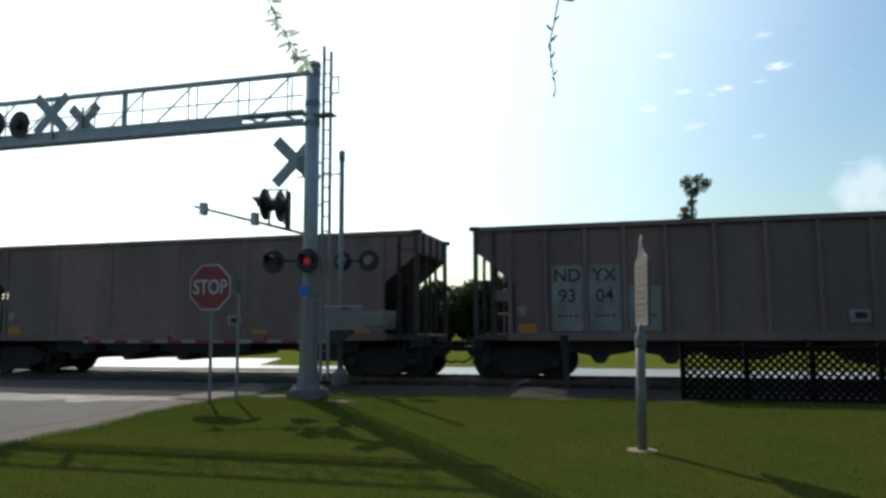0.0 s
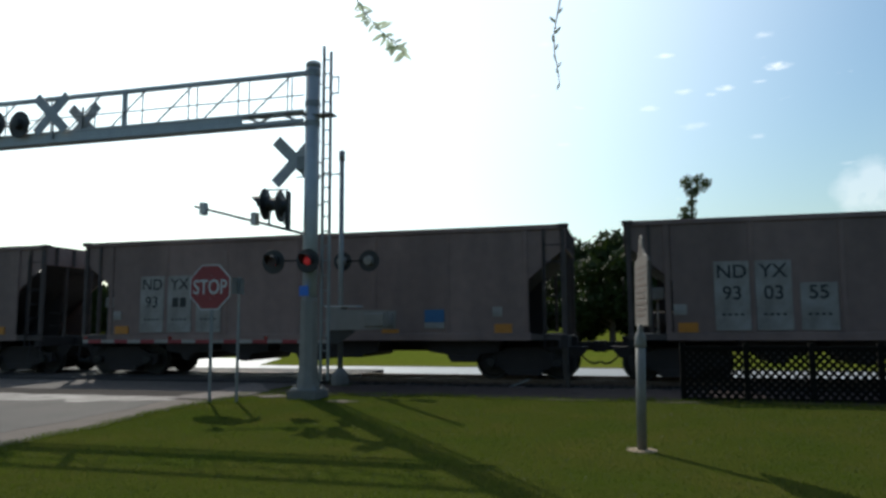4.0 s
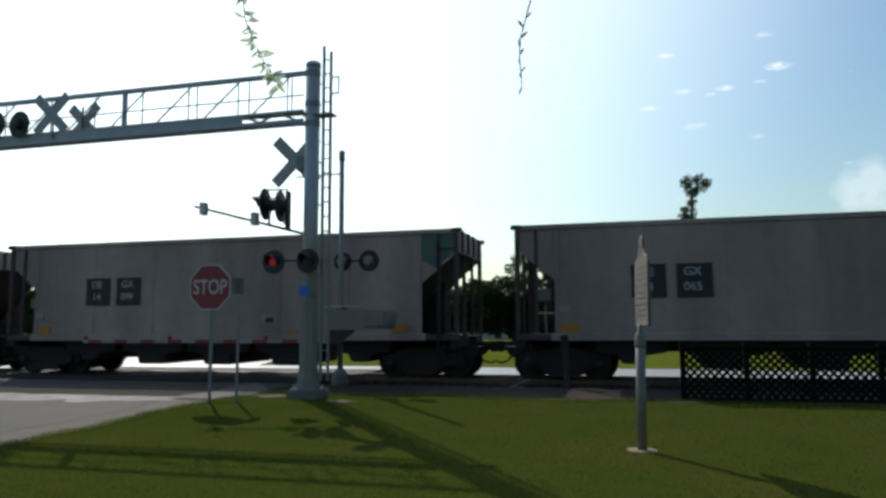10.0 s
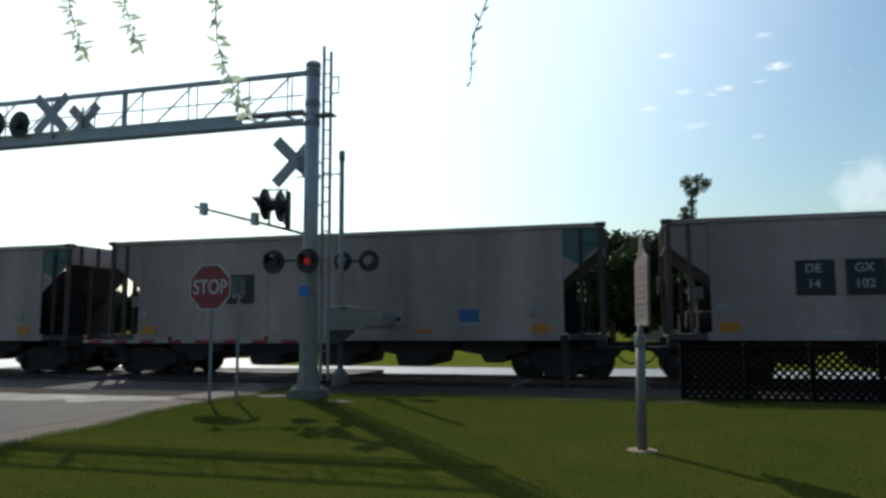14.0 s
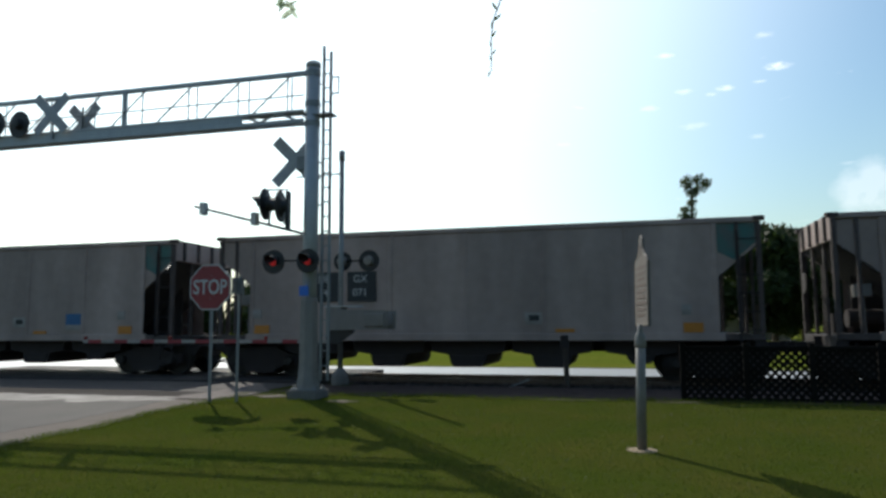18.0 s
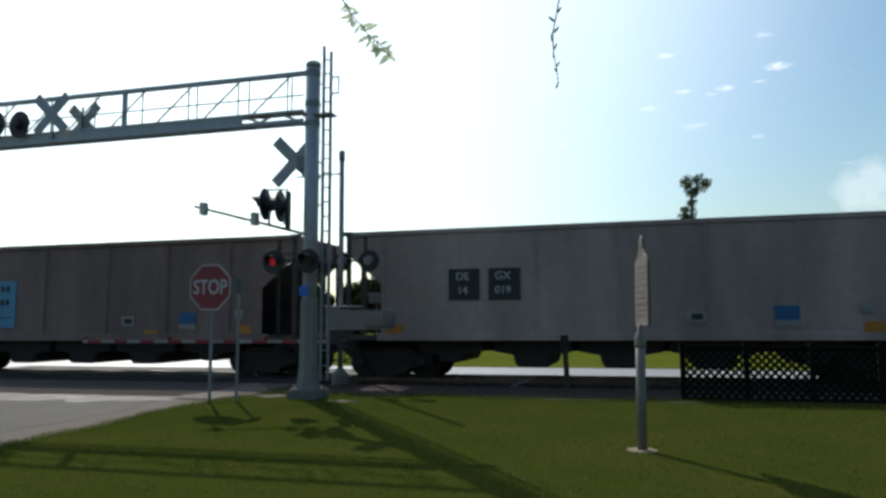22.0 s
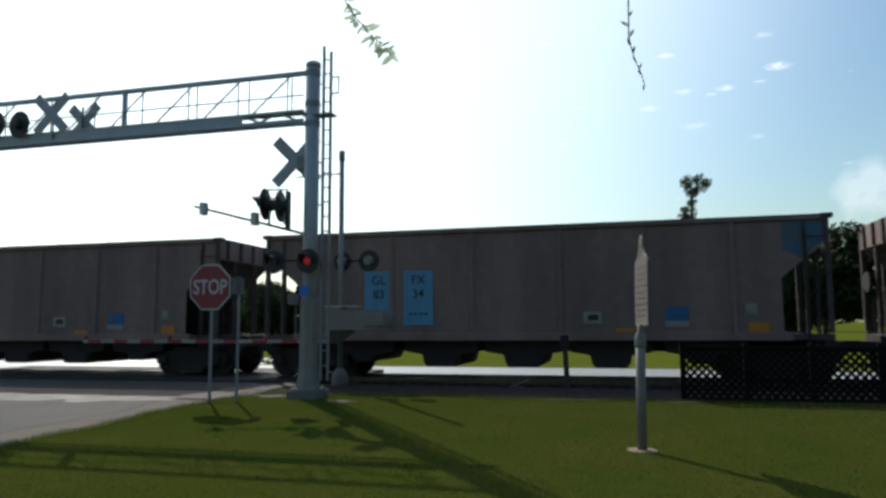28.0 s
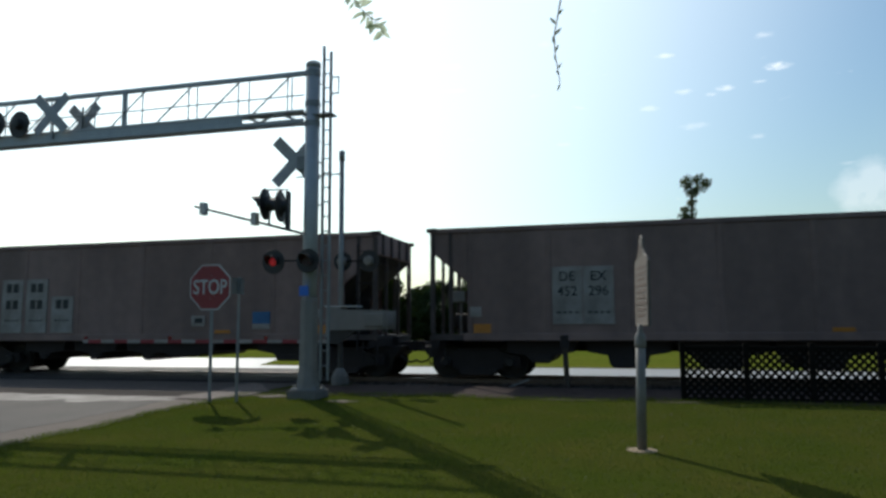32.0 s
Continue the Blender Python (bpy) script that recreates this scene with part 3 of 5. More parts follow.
    # crossbucks over the road, seen against the sky
    for cx, dy, half in ((-12.80, -0.20, 0.60), (-12.24, 0.20, 0.55)):
        buck = part("crossbuck", Shape().cbox(cx - 0.02, cx + 0.02, MY + dy * 0.7 - 0.02, MY + dy * 0.7 + 0.02, 5.8, 6.6, 0.005), M_GALV, t, "white crossbuck boards, seen against the light")
        for s in (-1, 1):
            bar = Shape().cbox(-half, half, -0.012, 0.012, -0.115, 0.115, 0.004)
            part("board", bar, M_BACK, buck, m=pose(cx, MY + dy * (1.0 + 0.05 * s), 6.38 if dy < 0 else 6.24, 0, 45 * s, 0))
    lamp_unit(t, -13.70, MY - 0.20, 6.2, (0.1, 1, 0), M_LENSDARK, 0.32)
    lamp_unit(t, -14.40, MY - 0.20, 6.24, (0.1, 1, 0), M_LENSDARK, 0.32)
    part("lamp_bracket", Shape().rod((-14.6, MY - 0.14, 6.2), (-13.8, MY - 0.14, 6.2), 0.03, 8), M_GALV, arm)
    # crossbuck behind the mast
    buck = part("crossbuck", Shape().cbox(MX - 0.4, MX + 0.05, MY + 0.14, MY + 0.2, 4.75, 5.05, 0.005), M_GALV, t, "white crossbuck boards facing away")
    for s in (-1, 1):
        part("board", Shape().cbox(-0.68, 0.68, -0.012, 0.012, -0.125, 0.125, 0.004), M_BACK, buck, m=pose(MX - 0.45, MY + 0.21 + 0.014 * s, 4.97, 0, 45 * s, 0))
    part("bracket_rod", Shape().rod((MX - 0.35, MY, 4.56), (MX + 0.66, MY, 4.58), 0.014, 6), M_GALV, t)
    # side lamps on a slanting pipe
    side = part("side_arm", Shape().rod((MX, MY - 0.12, 3.32), (-8.92, MY - 0.22, 4.02), 0.03, 8), M_GALV, t, "slanting pipe arm with side lamps")
    for x, z in ((-8.70, 3.95), (-7.48, 3.68)):
        part("junction_box", Shape().cbox(x - 0.065, x + 0.065, MY - 0.30, MY - 0.14, z - 0.13, z + 0.13, 0.015), M_HOUSE, side)
    for x, y, bell, deep in ((-7.28, MY - 0.16, 0.30, 0.10), (-6.94, MY - 0.14, 0.22, 0.0)):
        lamp_unit(t, x, y, 3.98 - (x + 7.2) * 0.18, (-0.985, -0.12, 0), M_LENSDARK, 0.335, None, bell, deep, 0.165)
        part("lamp_stem", Shape().rod((x + 0.1, y, 3.55), (x + 0.1, y, 3.98), 0.025, 8), M_GALV, side)
    part("top_bar", Shape().rod((-7.30, MY - 0.16, 4.30), (-6.76, MY - 0.14, 4.28), 0.016, 6), M_GALV, side)
    part("mounting_plate", Shape().cbox(-6.80, -6.74, MY - 0.2, MY - 0.05, 3.45, 4.24, 0.01), M_BLACK, side)
    # flashing pair that faces the road
    cross = part("crossarm", Shape().rod((-7.05, MY - 0.24, 2.78), (-6.1, MY - 0.24, 2.78), 0.018, 8).cbox(MX - 0.1, MX + 0.1, MY - 0.28, MY - 0.12, 2.70, 2.86, 0.01), M_MATT, t)
    # Added flaps over the lenses stand in for the lamps switching off.
    flap = Shape().lathe([(-0.003, 0.02), (-0.003, 0.106), (0.003, 0.106), (0.003, 0.02)], (0, 0, -0.108), (0, 1, 0), 20)
    for x in (-6.98, -6.22):
        disc = lamp_unit(t, x, MY - 0.32, 2.76, (0, -1, 0), M_LENS)
        OFF_FLAPS.append(part("shutter", flap, M_LAMPOFF, disc, "added dark flap that stands in for the lamp going out", m=pose(x, MY - 0.385, 2.868)))
    return t


def crossing_gate():
    """The gate behind the mast: its own pole, lamps facing away, drive box, counterweights and the lowered arm."""
    gx, gy = -6.86, 16.33
    t = thing("crossing_gate", "lowered red and white crossing gate on a grey pole", "crossing gate")
    part("base", Shape().lathe([(0, 0.21), (0.06, 0.225), (0.22, 0.21), (0.34, 0.15), (0.42, 0.085)], (gx, gy, 0.0), (0, 0, 1), 10), M_CONCRETE, t, "flared cast base")
    part("pole", Shape().rod((gx, gy, 0.3), (gx, gy, 5.62), 0.062, 14).rod((gx, gy, 5.6), (gx, gy, 5.84), 0.075, 14), M_GALV, t, smooth=True)
    box = part("drive_box", Shape().cbox(gx - 0.22, gx + 0.20, gy - 0.42, gy - 0.06, 1.12, 1.90, 0.03), M_BOX, t, "grey gate drive enclosure")
    part("drive_box_lid", Shape().cbox(gx - 0.24, gx + 0.60, gy - 0.44, gy - 0.04, 1.90, 1.925, 0.006), M_WHITE, box)
    part("yoke", Shape().prism([(gx - 0.2, 1.02), (gx + 0.15, 1.02), (gx + 0.55, 1.28), (gx + 0.6, 1.5), (gx + 0.2, 1.5), (gx - 0.1, 1.3)], gy - 0.52, gy - 0.47), M_BLACK, t)
    for y in (-0.58, 0.05):
        cw = part("counterweight_arm", Shape().prism([(gx - 0.05, 1.34), (gx + 1.40, 1.36), (gx + 1.42, 1.80), (gx + 0.1, 1.84), (gx - 0.05, 1.7)], gy + y, gy + y + 0.03), M_BOX, t, "pale grey counterweight plate")
        part("weight", Shape().cbox(gx + 0.86, gx + 1.34, gy + y - 0.05, gy + y + 0.08, 1.42, 1.74, 0.02), M_BOX, cw)
    arm = part("gate_arm", Shape().cbox(-13.92, gx - 0.1, gy - 0.54, gy - 0.50, 1.03, 1.12, 0.008), M_PANELWHITE, t, "long red and white striped arm")
    x = -13.75
    while x < -7.6:
        part("red_band", Shape().cbox(x, x + 0.40, gy - 0.545, gy - 0.495, 1.028, 1.122, 0.004), M_GATERED, arm)
        x += 0.80
    for x in (-13.85, -11.3, -8.6):
        part("arm_lamp", Shape().lathe([(0, 0.02), (0.01, 0.05), (0.08, 0.05), (0.09, 0.03)], (x, gy - 0.52, 1.12), (0, 0, 1), 10), M_LENSDARK, arm)
    cross = part("crossarm", Shape().rod((gx - 0.06, gy + 0.1, 3.05), (gx + 0.72, gy + 0.1, 3.05), 0.022, 8), M_MATT, t)
    lamp_unit(t, gx - 0.02, gy + 0.16, 3.05, (0.0, 1, 0), M_LENSDARK, 0.24, M_BOX)
    lamp_unit(t, gx + 0.68, gy + 0.16, 3.05, (0.0, 1, 0), M_LENSDARK, 0.27, M_BOX)
    return t


def stop_sign():
    sx, sy = -7.87, 12.28
    t = thing("stop_sign", "red octagonal stop sign with white letters on a steel post", "stop sign")
    part("post", Shape().prism([(sx - 0.035, sy + 0.01), (sx + 0.035, sy + 0.01), (sx + 0.035, sy + 0.02), (sx + 0.012, sy + 0.045), (sx - 0.012, sy + 0.045), (sx - 0.035, sy + 0.02)], -0.3, 2.5, "z"), M_GALV, t)
    oct_ = lambda r: [(sx - 0.04 + r * math.cos(radians(22.5 + 45 * i)), 2.22 + r * math.sin(radians(22.5 + 45 * i))) for i in range(8)]
    part("border", Shape().prism(oct_(0.482), sy - 0.004, sy + 0.006), M_WHITE, t, "white octagonal border")
    part("face", Shape().prism(oct_(0.455), sy - 0.008, sy - 0.003), M_RED, t, "red octagonal face")
    part("lettering", letters("STOP", 0.40, M_WHITE, 0.78), M_WHITE, t, "white word STOP", m=pose(sx - 0.04, sy - 0.011, 2.21))
    for z in (2.0, 2.45):
        part("bolt", Shape().rod((sx - 0.02, sy - 0.016, z), (sx - 0.02, sy + 0.05, z), 0.01, 6), M_GALV, t)
    return t


def edge_on_sign():
    sx, sy = -7.38, 12.47
    t = thing("road_sign", "small road sign seen edge-on on a thin steel post", "road sign")
    part("post", Shape().prism([(sx - 0.03, sy - 0.02), (sx + 0.03, sy - 0.02), (sx + 0.03, sy - 0.01), (sx + 0.012, sy + 0.02), (sx - 0.012, sy + 0.02), (sx - 0.03, sy - 0.01)], -0.3, 2.42, "z"), M_GALV, t)
    part("plate", Shape().prism([(sy - 0.23, 2.08), (sy + 0.23, 2.08), (sy + 0.23, 2.40), (sy - 0.23, 2.40)], sx - 0.034, sx - 0.031, "x"), M_BOX, t)
    return t


def marker_sign():
    """A cast marker, nearly edge-on: its lettered face is turned to the road."""
    t = thing("roadside_marker", "weathered cast metal marker with raised lettering on a grey post", "marker sign", pose(0.112, 8.70, 0, 0, 1.0, 0))
    part("footing", Shape().lathe([(0, 0.18), (0.012, 0.17), (0.018, 0.14), (0.02, 0.05)], (0, 0, -0.004), (0, 0, 1), 18), M_TANCRETE, t, "round pale concrete collar")
    part("post", Shape().rod((0, 0, 0.0), (0, 0, 1.30), 0.056, 16), M_POST, t, smooth=True)
    part("post_collar", Shape().lathe([(0, 0.056), (0.01, 0.066), (0.05, 0.068), (0.09, 0.06), (0.13, 0.066), (0.16, 0.045), (0.20, 0.03), (0.27, 0.03)], (0, 0, 1.18), (0, 0, 1), 16), M_POST, t, smooth=True)
    out = [(-0.46, 1.45), (0.46, 1.45), (0.46, 2.16), (0.40, 2.22), (0.24, 2.25), (0.14, 2.33), (0.10, 2.44), (0.0, 2.50), (-0.10, 2.44), (-0.14, 2.33), (-0.24, 2.25), (-0.40, 2.22), (-0.46, 2.16)]
    plate = part("plate", Shape().prism(out, -0.014, 0.014), M_SIGNGREY, t, "flat cast plate with a pointed crest", m=pose(0.03, 0, 0, 0, 0, -82))
    rim = Shape()
    for (a, b), (c, d) in zip(out, out[1:] + out[:1]):
        rim.rod((a, 0, b), (c, 0, d), 0.02, 6)
    part("rim", rim, M_SIGNGREY, plate)
    for side in (-0.0165, 0.0165):
        for i in range(9):
            z = 2.12 - i * 0.07
            w = 0.36 - 0.05 * ((i * 7) % 3)
            part("text_line", Shape().box(-w, w, side - 0.002, side + 0.002, z - 0.017, z + 0.017), M_SIGNTEXT, plate)
        part("crest", Shape().lathe([(-0.004, 0.02), (-0.004, 0.075), (0.004, 0.075), (0.004, 0.02)], (0, side, 2.33), (0, 1, 0), 16), M_SIGNTEXT, plate)
    return t


def lattice_fence():
    t = thing("lattice_fence", "dark wooden lattice fence panels between square posts", "fence", pose(0.99, 14.40, 0, 0, 0, 1.5))
    step, top, w = 1.137, 1.02, 1.05
    for i in range(6):
        part("post", Shape().cbox(i * step - 0.05, i * step + 0.05, -0.05, 0.05, -0.3, 1.08, 0.01), M_LATTICE, t)
    slat_cache = {}
    for i in range(5):
        x0 = i * step + 0.05
        for z in (0.03, top - 0.03):
            part("rail", Shape().cbox(x0, x0 + step - 0.1, -0.028, 0.028, z - 0.035, z + 0.035, 0.006), M_LATTICE, t)
        wide, hi, lo = step - 0.1, top - 0.06, 0.06
        for s in (1, -1):
            c = -(hi - lo)
            while c < wide:
                a = max(0.0, -c)
                b = min(hi - lo, wide - c)
                if b - a > 0.04:
                    p = (c + a, lo + a) if s > 0 else (wide - c - a, lo + a)
                    q = (c + b, lo + b) if s > 0 else (wide - c - b, lo + b)
                    ln = round(math.hypot(q[0] - p[0], q[1] - p[1]), 3)
                    if ln not in slat_cache:
                        slat_cache[ln] = Shape().box(0, ln, -0.004, 0.004, -0.025, 0.025).mesh("slat", M_LATTICE)
                    part("slat", slat_cache[ln], M_LATTICE, t, m=pose(x0 + p[0], 0.005 * s, p[1], 0, -45 if s > 0 else -135, 0))
                c += 0.146
    return t


def track_marker():
    t = thing("track_marker", "short dark wooden post with a small box beside the track", "marker post", pose(-1.40, 16.8, 0, 0, -2.5, 0))
    part("post", Shape().cbox(-0.06, 0.06, -0.05, 0.05, -0.3, 0.92, 0.02), M_TIE, t)
    part("head", Shape().cbox(-0.09, 0.09, -0.10, 0.08, 0.90, 1.20, 0.03), M_UNDER, t)
    return t


def ground_lever():
    t = thing("switch_lever", "low rusty switch lever lying beside the rail", "lever", pose(-2.55, 17.2, -0.1))
    part("foot", Shape().cbox(-0.3, 0.1, -0.12, 0.12, -0.02, 0.06, 0.01), M_RAIL, t)
    part("handle", Shape().rod((-0.25, 0, 0.05), (0.22, 0, 0.24), 0.02, 6), M_GALV, t)
    return t


# ---- the coal train ----
CAR = 16.18
HALF, WIDE, TOP, SILL = 7.33, 1.60, 4.03, 1.03
RIBS = [-6.25 + i * 1.042 for i in range(13)]


def truck(parent, x):
    """A two-axle truck under a car."""
    t = part("truck", Shape().cbox(x - 0.2, x + 0.2, -1.05, 1.05, 0.42, 0.78, 0.03), M_UNDER, parent, "sooty cast steel truck")
    for s in (-1, 1):
        y = s * 1.02
        out = [(-1.18, 0.38), (-1.02, 0.30), (-0.75, 0.34), (-0.45, 0.22), (0.45, 0.22), (0.75, 0.34), (1.02, 0.30), (1.18, 0.38), (1.15, 0.62), (0.85, 0.66), (0.45, 0.84), (-0.45, 0.84), (-0.85, 0.66), (-1.15, 0.62)]
        part("side_frame", Shape().prism([(x + u, w) for u, w in out], y - 0.07, y + 0.07), M_UNDER, t)
        part("spring_seat", Shape().prism([(x - 0.52, 0.24), (x - 0.40, 0.13), (x + 0.40, 0.13), (x + 0.52, 0.24), (x + 0.45, 0.30), (x - 0.45, 0.30)], y - 0.16, y + 0.12), M_UNDER, t)
        for u in (-0.15, 0.0, 0.15):
            part("spring", Shape().rod((x + u, y, 0.28), (x + u, y, 0.60), 0.06, 8), M_WHEEL, t)
        for u in (-0.875, 0.875):
            part("bearing_cap", Shape().lathe([(0, 0.14), (0.12, 0.14), (0.16, 0.10)], (x + u, y + s * 0.05, 0.457), (0, s, 0), 12), M_WHEEL, t)
    for u in (-1, 1):
        part("brake_beam", Shape().cbox(x + u * 0.34 - 0.07, x + u * 0.34 + 0.07, -0.92, 0.92, 0.10, 0.42, 0.02), M_UNDER, t)
    part("tie_bar", Shape().cbox(x - 0.6, x + 0.6, -0.30, 0.30, 0.09, 0.20, 0.02), M_UNDER, t)
    for u in (-0.875, 0.875):
        w = Shape().rod((0, -1.0, 0), (0, 1.0, 0), 0.085, 10)
        for s in (-1, 1):
            prof = [(0.66, 0.10), (0.66, 0.34), (0.675, 0.41), (0.675, 0.485), (0.70, 0.488), (0.715, 0.458), (0.815, 0.452), (0.815, 0.40), (0.77, 0.36), (0.77, 0.16), (0.81, 0.13), (0.81, 0.09)]
            w.lathe(prof, (0, 0, 0), (0, s, 0), 28)
            for a in range(3):
                ang = 2 * math.pi * a / 3
                w.rod((0.25 * math.cos(ang), s * 0.772, 0.25 * math.sin(ang)), (0.25 * math.cos(ang), s * 0.785, 0.25 * math.sin(ang)), 0.05, 6)
        part("wheelset", w, M_WHEEL, t, m=pose(x + u, 0, 0.457))
    return t


def hopper_car(mat, label, ribs, depth, hoppers):
    """One open-top coal hopper, at the origin: its ribs stand out by the depth, its hoppers are (x, half width, lower edge)."""
    t = thing("hopper_car", label, "rail car", group="coal train")
    side = [(-6.25, TOP - 0.12), (-6.25, SILL + 0.2), (6.25, SILL + 0.2), (6.25, TOP - 0.12)]
    gusset = [(6.24, TOP - 0.12), (6.24, 2.52), (HALF, 3.42), (HALF, TOP - 0.12)]
    for s in (-1, 1):
        y = s * (WIDE - 0.015 - depth)
        part("side_sheet", Shape().prism(side, y - 0.008, y + 0.008), mat, t)
        part("side_sill", Shape().cbox(-6.42, 6.42, s * (WIDE - 0.055) - 0.055, s * (WIDE - 0.055) + 0.055, SILL, SILL + 0.2, 0.015), mat, t)
        part("top_chord", Shape().cbox(-HALF, HALF, s * (WIDE - 0.065) - 0.065, s * (WIDE - 0.065) + 0.065, TOP - 0.14, TOP, 0.02), mat, t)
        for x in ribs:
            part("rib", Shape().prism([(x - 0.07, s * (WIDE - 0.010 - depth)), (x - 0.045, s * (WIDE - 0.008)), (x + 0.045, s * (WIDE - 0.008)), (x + 0.07, s * (WIDE - 0.010 - depth))], SILL + 0.19, TOP - 0.13, "z"), mat, t)
        for e in (-1, 1):
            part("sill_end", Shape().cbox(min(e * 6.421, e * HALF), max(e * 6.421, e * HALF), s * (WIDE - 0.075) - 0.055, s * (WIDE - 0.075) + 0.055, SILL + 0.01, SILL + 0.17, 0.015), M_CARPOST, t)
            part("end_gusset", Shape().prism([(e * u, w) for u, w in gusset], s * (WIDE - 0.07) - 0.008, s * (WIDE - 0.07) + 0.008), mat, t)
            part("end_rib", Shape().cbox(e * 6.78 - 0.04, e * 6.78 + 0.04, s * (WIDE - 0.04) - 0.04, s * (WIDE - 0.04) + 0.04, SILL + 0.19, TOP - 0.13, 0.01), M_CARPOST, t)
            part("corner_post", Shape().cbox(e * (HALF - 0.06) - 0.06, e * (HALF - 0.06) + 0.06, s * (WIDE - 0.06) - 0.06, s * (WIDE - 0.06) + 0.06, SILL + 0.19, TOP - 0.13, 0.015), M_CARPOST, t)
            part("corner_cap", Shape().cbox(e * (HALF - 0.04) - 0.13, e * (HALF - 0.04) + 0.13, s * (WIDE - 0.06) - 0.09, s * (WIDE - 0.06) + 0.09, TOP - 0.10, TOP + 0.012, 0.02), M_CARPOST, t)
        lx = -s * (HALF - 0.36)
        lad = part("ladder", Shape().cbox(lx - 0.22, lx - 0.18, s * WIDE, s * WIDE + s * 0.03, 0.75, 3.7, 0.004) if s > 0 else Shape().cbox(lx - 0.22, lx - 0.18, -WIDE - 0.03, -WIDE, 0.75, 3.7, 0.004), M_UNDER, t)
        for i in range(7):
            part("rung", Shape().rod((lx - 0.22, s * (WIDE + 0.03), 0.85 + i * 0.44), (lx + 0.26, s * (WIDE + 0.03), 0.85 + i * 0.44), 0.014, 5), M_UNDER, lad)
    for e in (-1, 1):
        part("end_wall", Shape().cbox(e * (HALF - 0.05) - 0.04, e * (HALF - 0.05) + 0.04, -WIDE + 0.13, WIDE - 0.13, 3.40, TOP, 0.015), mat, t)
        part("slope_sheet", Shape().prism([(e * (HALF - 0.03), 3.43), (e * (HALF - 0.06), 3.40), (e * 4.75, 1.12), (e * 4.75, 1.16)], -WIDE + 0.15, WIDE - 0.15), M_UNDER, t, "dark slope sheet")
        for y in (-0.55, 0.55):
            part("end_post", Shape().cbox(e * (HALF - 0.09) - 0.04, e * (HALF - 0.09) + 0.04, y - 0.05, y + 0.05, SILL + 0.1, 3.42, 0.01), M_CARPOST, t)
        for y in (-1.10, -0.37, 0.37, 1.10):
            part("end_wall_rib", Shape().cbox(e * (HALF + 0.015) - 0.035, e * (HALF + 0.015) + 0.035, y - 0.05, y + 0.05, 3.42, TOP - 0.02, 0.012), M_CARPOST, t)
        part("center_web", Shape().prism([(e * 4.9, 1.15), (e * 6.55, 1.15), (e * 6.55, 2.68), (e * 6.4, 2.55)], -0.012, 0.012), M_UNDER, t)
        part("end_sill", Shape().cbox(e * (HALF - 0.12) - 0.12, e * (HALF - 0.12) + 0.12, -WIDE + 0.05, WIDE - 0.05, 0.86, SILL + 0.12, 0.02), M_UNDER, t)
        part("platform", Shape().cbox(e * 6.3 - 0.85, e * 6.3 + 0.85, -WIDE + 0.12, WIDE - 0.12, SILL + 0.10, SILL + 0.14, 0.01), M_UNDER, t)
        cp = part("coupler", Shape().cbox(min(e * 7.4, e * 7.95), max(e * 7.4, e * 7.95), -0.10, 0.10, 0.74, 0.98, 0.02), M_UNDER, t)
        part("knuckle", Shape().cbox(e * 8.0 - 0.09, e * 8.0 + 0.09, -0.15, 0.15, 0.70, 1.0, 0.04), M_UNDER, cp)
        hose = Shape()
        pts = [(e * 7.45, -0.35, 0.85), (e * 7.6, -0.36, 0.62), (e * 7.78, -0.37, 0.45), (e * 7.95, -0.37, 0.40), (e * 8.08, -0.37, 0.46)]
        for p, q in zip(pts, pts[1:]):
            hose.rod(p, q, 0.028, 6)
        part("air_hose", hose, M_BLACK, cp)
        part("brake_rigging", Shape().prism([(e * 7.15, 0.86), (e * 7.80, 0.86), (e * 7.62, 0.62), (e * 7.40, 0.50), (e * 7.20, 0.58)], -0.8, 0.7), M_UNDER, t)
        for z in (1.5, 1.9):
            part("grab_iron", Shape().rod((e * (HALF + 0.03), -1.3, z), (e * (HALF + 0.03), -0.7, z), 0.012, 5), M_UNDER, t)
        part("step", Shape().box(e * 7.15 - 0.22, e * 7.15 + 0.22, -WIDE - 0.02, -WIDE + 0.02, 0.42, 0.46).box(e * 7.15 - 0.22, e * 7.15 - 0.19, -WIDE - 0.02, -WIDE + 0.02, 0.44, 1.0).box(e * 7.15 + 0.19, e * 7.15 + 0.22, -WIDE - 0.02, -WIDE + 0.02, 0.44, 1.0), M_UNDER, t)
    # brake gear in the bay of one end
    part("air_reservoir", Shape().rod((-6.85, -0.6, 1.55), (-6.05, -0.6, 1.55), 0.22, 14), M_UNDER, t)
    part("brake_valve", Shape().cbox(-6.95, -6.6, 0.2, 0.6, 1.2, 1.7, 0.04), M_UNDER, t)
    part("control_valve", Shape().cbox(-6.80, -6.45, -1.25, -0.95, 2.05, 2.36, 0.03).rod((-6.6, -1.1, 2.1), (-6.6, -1.1, 1.15), 0.03, 6), M_BOX, t, "pale grey control valve on a bracket")
    part("brake_wheel", Shape().lathe([(0, 0.26), (0.02, 0.28), (0.04, 0.26)], (-HALF - 0.08, 0.8, 2.5), (-1, 0, 0), 18), M_UNDER, t)
    part("center_sill", Shape().cbox(-7.5, 7.5, -0.17, 0.17, 0.72, 1.12, 0.02), M_UNDER, t)
    part("floor", Shape().cbox(-4.8, 4.8, -WIDE + 0.15, WIDE - 0.15, 1.10, 1.15, 0.01), M_UNDER, t)
    part("coal_load", coal_heap(), M_COAL, t, "load of black coal")
